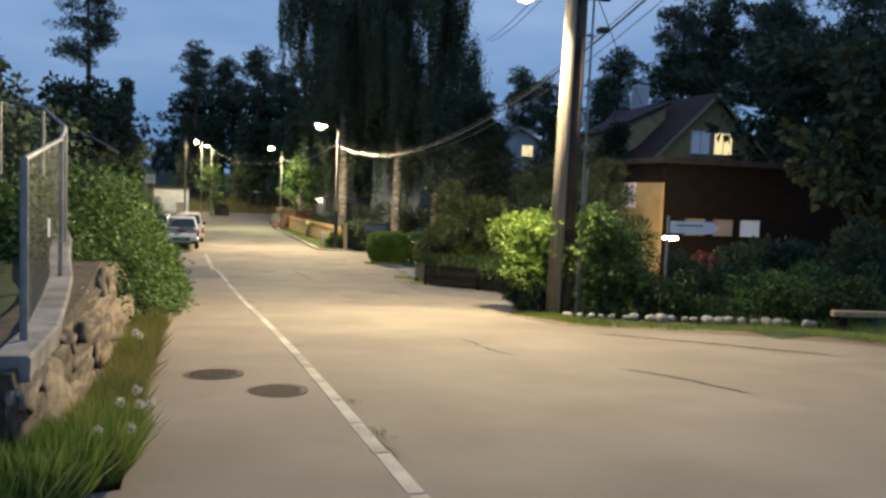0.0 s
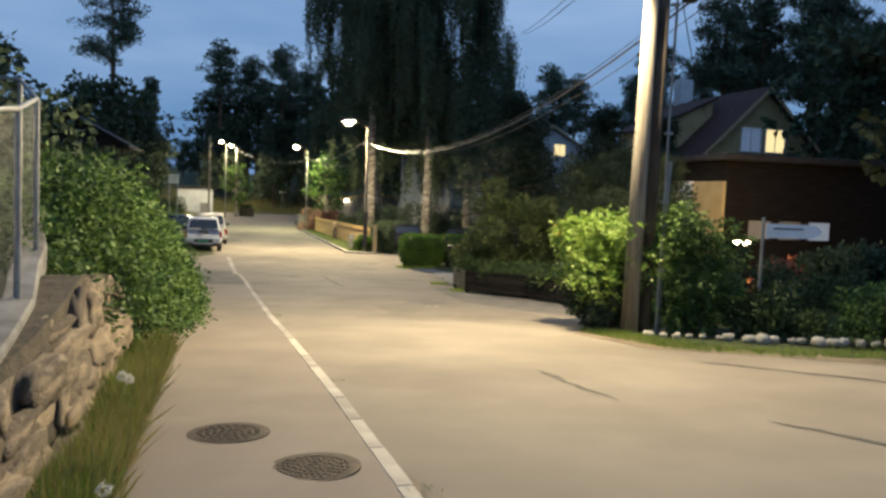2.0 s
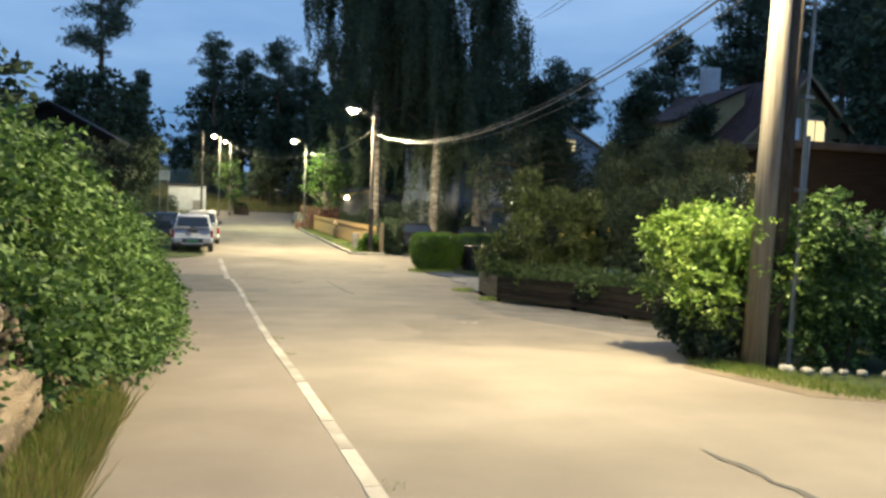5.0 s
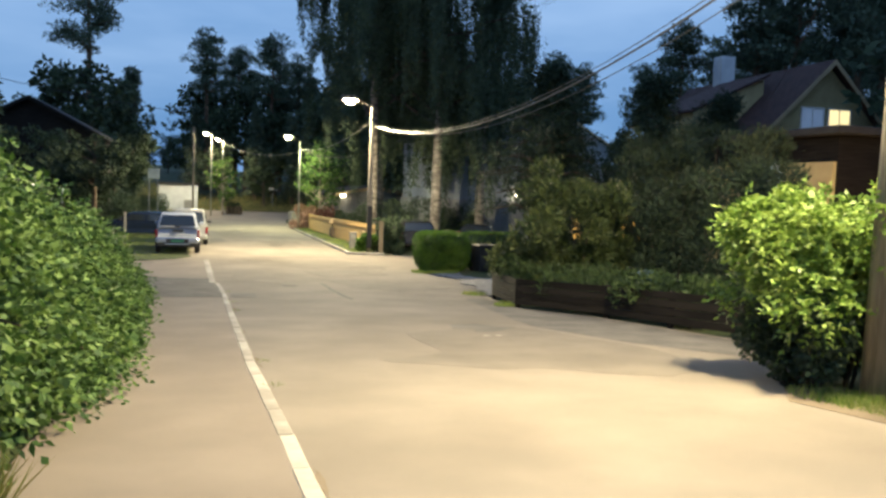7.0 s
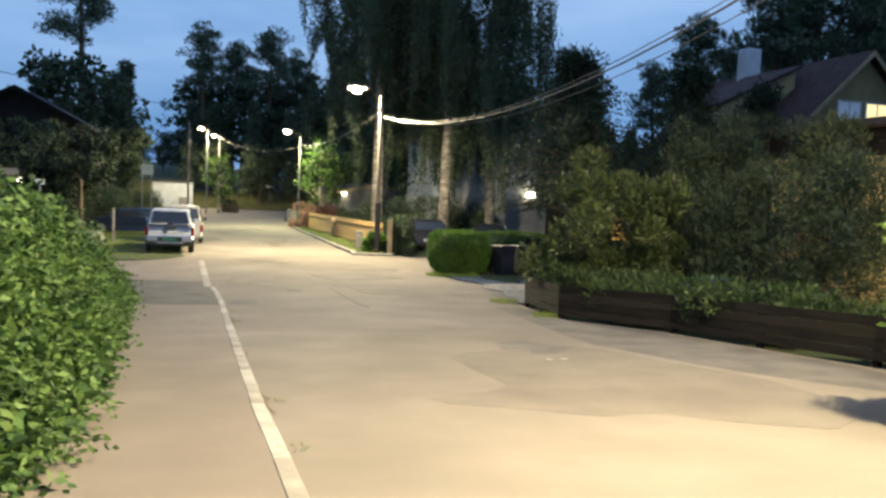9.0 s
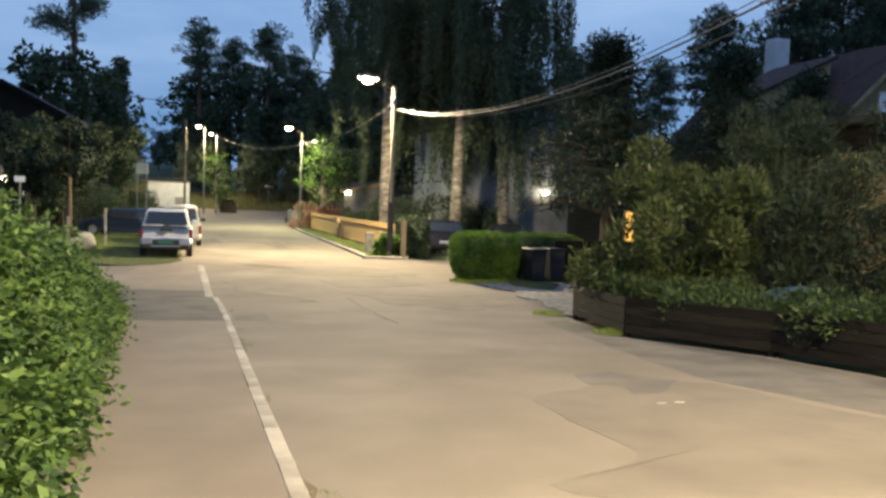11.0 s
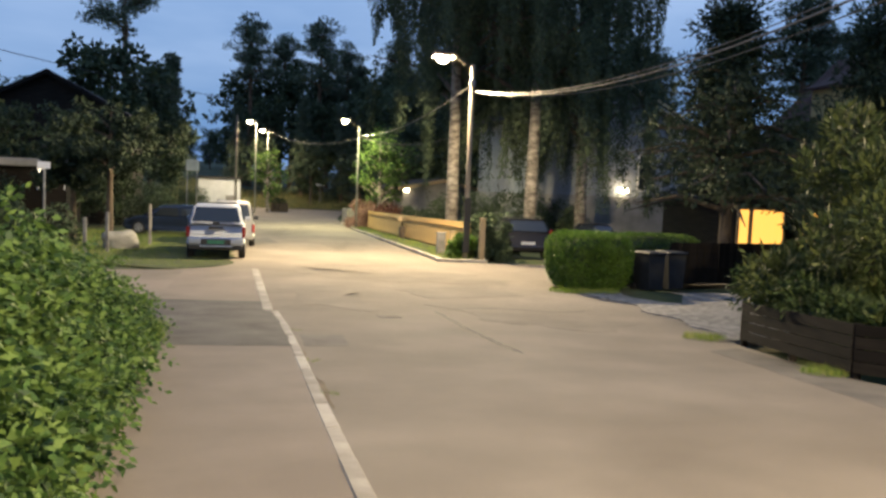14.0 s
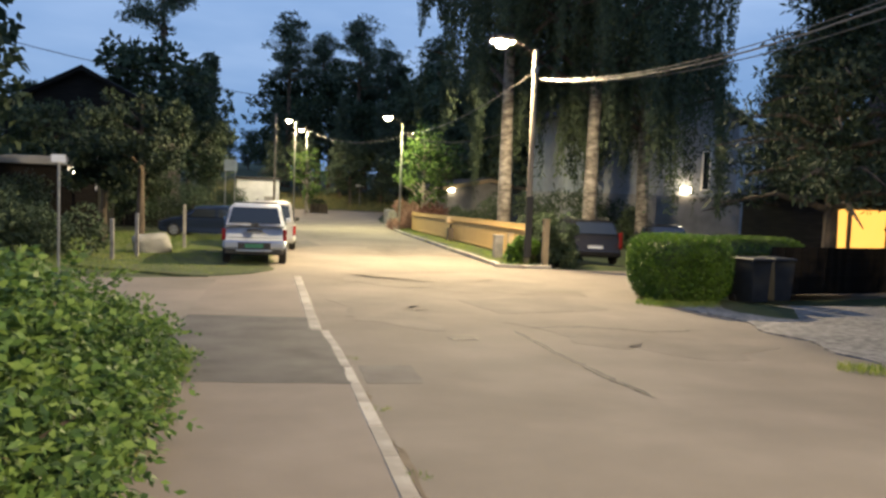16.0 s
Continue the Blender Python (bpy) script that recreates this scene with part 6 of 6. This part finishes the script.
part("tailgate_crease", boxes(((-0.74, -0.012, 0.80), (0.74, 0.02, 0.812))), M["plastic"], truck)
part("step_bar", tube(bmesh.new(), [(-0.5, -0.14, 0.44), (0.5, -0.14, 0.44)], 0.03, 8), M["rim"], truck, "chrome step bar")
part("roof_rail", tube(bmesh.new(), [(-0.62, 0.45, 1.80), (0.62, 0.45, 1.80)], 0.02, 6), M["plastic"], truck)
gz = float(road_z(53))
car("van", (-1.05, 52.2, gz), 1.0, "pale grey-beige estate car parked ahead of the pickup", "beige_paint", 4.7, 1.82, 1.0, 1.78, (0.05, 0.45, 3.2, 3.9), 0.33, 0.25, 1.0, "sign_white", rails=True)
car("dark_car", (-2.0, 60.6, land_at(-4, 61)), 76, "dark blue estate car parked on the grass", "blue_paint", 4.5, 1.78, 0.92, 1.46, (0.15, 0.7, 2.6, 3.5), 0.32, 0.2, 0.88)
car("parked_car", (9.95, 47.9, land_at(10, 49)), -8, "black estate car parked in the driveway", "black_paint", 4.7, 1.86, 1.0, 1.52, (0.05, 0.5, 2.7, 3.6), 0.34, 0.24, 0.98, "sign_white", rails=True)
car("parked_car", (13.6, 50.2, land_at(14, 51)), -22, "dark car with a glossy rear window in the driveway", "black_paint", 4.5, 1.84, 1.0, 1.50, (0.10, 0.8, 2.7, 3.6), 0.33, 0.24, 0.96)


# ---- bins and clutter ----
def wheelie_bin(x, y, turn, lab):
    t = thing("wheelie_bin", (x, y, float(road_z(y)) + 0.03), turn, lab, "bin", "bins beside the hedge")
    part("body", loft(bmesh.new(), [(-0.29, [(0, 0.08), (0.22, 0.08), (0.25, 0.5), (0.28, 1.0), (0, 1.0)]), (0.0, [(0, 0.04), (0.24, 0.04), (0.27, 0.5), (0.29, 1.0), (0, 1.0)]), (0.33, [(0, 0.04), (0.24, 0.04), (0.27, 0.5), (0.29, 1.0), (0, 1.0)])]), M["bin"], t)
    part("lid", boxes(((-0.31, -0.36, 1.0), (0.31, 0.36, 1.07), 0.03)), M["bin"], t)
    part("handle", tube(bmesh.new(), [(-0.26, 0.40, 1.0), (0.26, 0.40, 1.0)], 0.02, 6), M["plastic"], t)
    for s in (-1, 1):
        part("wheel", tube(bmesh.new(), [(s * 0.24, 0.3, 0.1), (s * 0.30, 0.3, 0.1)], 0.1, 12), M["rubber"], t)


wheelie_bin(10.25, 38.7, 12, "dark grey wheelie bin with a closed lid")
wheelie_bin(11.0, 38.95, 6, "dark grey wheelie bin beside the hedge")
t = thing("tarpaulin_pile", (11.0, 27.4, float(road_z(27.4))), 0, "low pile covered with a blue tarpaulin", "tarpaulin")
bm = bmesh.new()
bmesh.ops.create_icosphere(bm, subdivisions=3, radius=1.0)
for v in bm.verts:
    v.co = Vector((v.co.x * 1.1, v.co.y * 1.3, max(-0.02, v.co.z * 0.95))) * (1 + 0.18 * noise.noise(v.co * 2.2))
part("cover", bm, M["tarp"], t)
t = thing("timber_beam", (13.6, 13.0, float(road_z(13.0))), -12, "long pale timber beam lying on the lawn edge", "beam")
part("beam", boxes(((-1.4, -0.06, 0.22), (1.4, 0.06, 0.34), 0.012)), M["post_wood"], t)
for x in (-1.2, 1.2):
    part("block", boxes(((x - 0.1, -0.1, -0.05), (x + 0.1, 0.1, 0.22), 0.01)), M["dark_wood"], t)
t = thing("wooden_box", (14.0, 11.6, float(road_z(11.6))), -10, "greenish wooden storage box at the lawn corner", "box")
part("body", boxes(((-0.35, -0.3, -0.05), (0.5, 0.3, 0.62), 0.02)), M["post_wood"], t)
part("lid", boxes(((-0.40, -0.35, 0.62), (0.55, 0.35, 0.74), 0.02)), M["concrete"], t)


# ---- houses ----
def window(t, x0, x1, z0, z1, y, glow, cross=True, frame_mat="white_trim", wall_y=-1):
    """A framed window in a wall that faces -y."""
    w = part("window", boxes(((x0, y - 0.03, z0), (x1, y - 0.005, z1))), M[glow], t)
    for lo, hi in (((x0 - 0.08, y - 0.07, z0 - 0.08), (x0, y, z1 + 0.08)), ((x1, y - 0.07, z0 - 0.08), (x1 + 0.08, y, z1 + 0.08)), ((x0, y - 0.07, z1), (x1, y, z1 + 0.08)), ((x0, y - 0.09, z0 - 0.08), (x1, y, z0))):
        part("window_frame", boxes((lo, hi)), M[frame_mat], w)
    if cross:
        xm = (x0 + x1) / 2
        part("mullion", boxes(((xm - 0.03, y - 0.06, z0), (xm + 0.03, y - 0.031, z1))), M[frame_mat], w)
    return w


def gable_house(name, place, turn, w, d, base, eave, ridge, wall_m, roof_m, label, over=0.45, trim="post_wood"):
    """Gable towards -y. x from -w to w."""
    t = thing(name, place, turn, label, "house")
    part("wall", prism(bmesh.new(), [(-w, base), (w, base), (w, eave), (0, ridge), (-w, eave)], 0.0, d), M[wall_m], t)
    k = (ridge - eave) / w
    for s in (-1, 1):
        e = s * (w + over)
        part("roof", prism(bmesh.new(), [(0, ridge + 0.05), (e, eave - over * k + 0.05), (e, eave - over * k + 0.27), (0, ridge + 0.30)], -over, d + over), M[roof_m], t)
        part("bargeboard", prism(bmesh.new(), [(0, ridge + 0.0), (e, eave - over * k - 0.0), (e, eave - over * k + 0.24), (0, ridge + 0.27)], -over - 0.05, -over - 0.003), M[trim], t)
    return t


# ochre house with steep gable
oh = gable_house("ochre_house", (31.5, 45.6, 0), 0, 4.6, 13.0, -1.9, 4.15, 8.60, "ochre_wall", "roof", "ochre timber house with steep red-brown roof and lit window")
window(oh, -1.55, -0.25, 4.95, 6.3, 0.0, "glow_cool")
window(oh, 0.15, 1.45, 4.95, 6.3, 0.0, "glow_warm")
part("chimney", boxes(((-0.75, 8.6, 7.5), (0.25, 9.5, 10.4), 0.03)), M["white_wall"], oh, "white rendered chimney")
part("brick_storey", boxes(((-4.75, -0.12, -1.9), (4.75, -0.004, 3.2))), M["brick"], oh, "orange brick ground floor")
part("dormer", prism(bmesh.new(), [(-6.0, 4.0), (-1.6, 6.5), (-1.6, 8.2), (-6.0, 6.1)], 3.2, 7.4), M["ochre_wall"], oh)
part("dormer_roof", prism(bmesh.new(), [(-6.3, 6.05), (-1.4, 8.35), (-1.4, 8.5), (-6.3, 6.2)], 2.9, 7.7), M["roof"], oh)
window(oh, -3.9, -3.2, 0.9, 2.3, -0.12, "glow_cool")
ext = thing("dark_annex", (18.2, 29.4, -1.7), 0, "dark flat-roofed annex with an ochre side wall", "house")
part("wall", boxes(((0.0, 0.0, -0.1), (10.5, 6.5, 5.0))), M["dark_wood"], ext)
part("side_wall", boxes(((-0.12, 0.05, -0.1), (-0.004, 6.5, 4.2))), M["ochre_wall"], ext, "ochre boarded side wall")
part("roof", boxes(((-0.35, -0.4, 5.0), (10.9, 6.9, 5.25), 0.03)), M["roof_dark"], ext)
for k in range(3):
    window(ext, 1.0 + k * 1.35, 2.0 + k * 1.35, 2.05, 2.75, 0.0, "grey_wall" if k < 2 else "glow_cool", cross=False, frame_mat="dark_wood")
w = part("side_window", boxes(((-0.16, 2.2, 3.2), (-0.125, 3.1, 4.1))), M["glow_cool"], ext)
part("window_frame", boxes(((-0.19, 2.1, 3.1), (-0.124, 2.2, 4.2)), ((-0.19, 3.1, 3.1), (-0.124, 3.2, 4.2)), ((-0.19, 2.2, 4.1), (-0.124, 3.1, 4.2)), ((-0.19, 2.2, 3.1), (-0.124, 3.1, 3.2)), ((-0.18, 2.62, 3.2), (-0.161, 2.68, 4.1))), M["white_trim"], w)
pl = thing("porch_lamp", (15.2, 24.05, 0.42), 0, "bright low porch lamp behind the shrubs", "lamp")
part("post", boxes(((-0.05, -0.05, -2.0), (0.05, 0.05, 0.0))), M["dark_wood"], pl)
part("glass", boxes(((-0.28, -0.06, 0.0), (0.28, 0.06, 0.12), 0.03)), M["glow_lamp"], pl, "glowing warm lamp glass")

# white house behind the driveway, with a lamp on its wall
wh = gable_house("white_house", (20.0, 64.0, 0), 6, 4.6, 9.0, 0.75, 5.2, 7.9, "pale_wall", "roof_dark", "pale blue-grey board-clad house with a lit wall lamp")
part("basement", boxes(((-4.8, -0.25, -2.4), (4.8, 8.8, 0.75))), M["grey_wall"], wh)
window(wh, 2.35, 2.75, 1.2, 3.3, 0.0, "glass", cross=False)
lampw = part("wall_lamp", boxes(((0.95, -0.30, 1.0), (1.5, -0.08, 1.25), 0.04)), M["glow_lamp"], wh, "glowing wall lamp")
area_lamp("wall_lamp_light", (21.2, 63.3, 0.95), (21.2, 64.2, 1.6), 14, 0.3, (1.0, 0.8, 0.5))
# low garage with glowing windows beyond the dark fence
og = thing("lit_garage", (17.6, 45.0, -1.9), 2, "low dark building with orange-lit windows", "house")
part("wall", boxes(((-0.9, 0, 0), (5.0, 5, 2.6))), M["dark_wood"], og)
part("roof", boxes(((-1.1, -0.3, 2.6), (5.4, 5.4, 2.75), 0.03)), M["roof_dark"], og)
window(og, -0.75, -0.35, 0.9, 2.3, 0.0, "glow_orange", cross=False, frame_mat="post_wood")
window(og, -0.2, 1.1, 0.9, 2.3, 0.0, "glow_orange", cross=False, frame_mat="post_wood")
window(og, 1.9, 2.9, 0.9, 2.3, 0.0, "glow_orange", cross=False, frame_mat="post_wood")
# far white house with one lit window
fh = gable_house("far_house", (33.2, 84.0, 0), -8, 5.0, 9.0, -2.2, 6.2, 9.2, "white_wall", "roof_dark", "far pale house with one lit window")
window(fh, 0.4, 1.6, 6.2, 7.4, 0.0, "glow_warm")
gh = gable_house("grey_house", (13.2, 78.0, 0), 4, 3.0, 8.0, -2.3, 0.7, 1.3, "grey_wall", "roof_dark", "low grey house behind the birches with a lit lamp")
area_lamp("porch_light", (15.2, 24.4, 0.35), (18.2, 31.0, 0.8), 320, 0.3, (1.0, 0.6, 0.25))
part("wall_lamp", boxes(((-2.95, -0.25, 0.55), (-2.6, -0.03, 0.85), 0.04)), M["glow_lamp"], gh, "glowing wall lamp")
# left side: flat garage, dark gable house, far white garage
lg = thing("flat_garage", (-11.0, 58.0, land_at(-11, 58)), 6, "low dark flat-roofed garage, lamp glow put into a white wall panel", "garage")
part("wall", boxes(((-4.5, 0, 0), (2.5, 6, 3.0))), M["dark_wood"], lg)
part("roof", boxes(((-4.8, -0.4, 3.0), (2.7, 6.3, 3.35), 0.03)), M["grey_wall"], lg)
# white panel paints in the glow of the small lamp on the dark wall
part("lamp_glow_panel", boxes(((1.3, -0.06, 2.0), (2.45, -0.004, 2.95))), M["white_wall"], lg)
part("door", boxes(((1.6, -0.10, 0.0), (2.4, -0.062, 2.3))), M["dark_wood"], lg)
part("lamp", boxes(((1.45, -0.24, 2.55), (1.65, -0.07, 2.75), 0.02)), M["glow_lamp"], lg, "small lit wall lamp")
gable_house("dark_house", (-12.6, 72.0, land_at(-12.6, 72) + 1.5), 0, 4.2, 9.0, -2.0, 5.2, 7.4, "dark_wood", "roof_dark", "dark timber house with a broad gable roof", trim="dark_wood")
wg = thing("white_garage", (-3.9, 104.5, land_at(-4, 104)), 2, "white flat-roofed garage at the street's end", "garage")
part("wall", boxes(((-2.4, 0, -1.0), (1.75, 5, 3.2))), M["white_wall"], wg)
part("roof", boxes(((-2.6, -0.2, 3.2), (1.95, 5.2, 3.38), 0.02)), M["roof_dark"], wg)
part("door", boxes(((0.3, -0.05, -0.6), (1.4, -0.004, 1.5))), M["grey_wall"], wg)
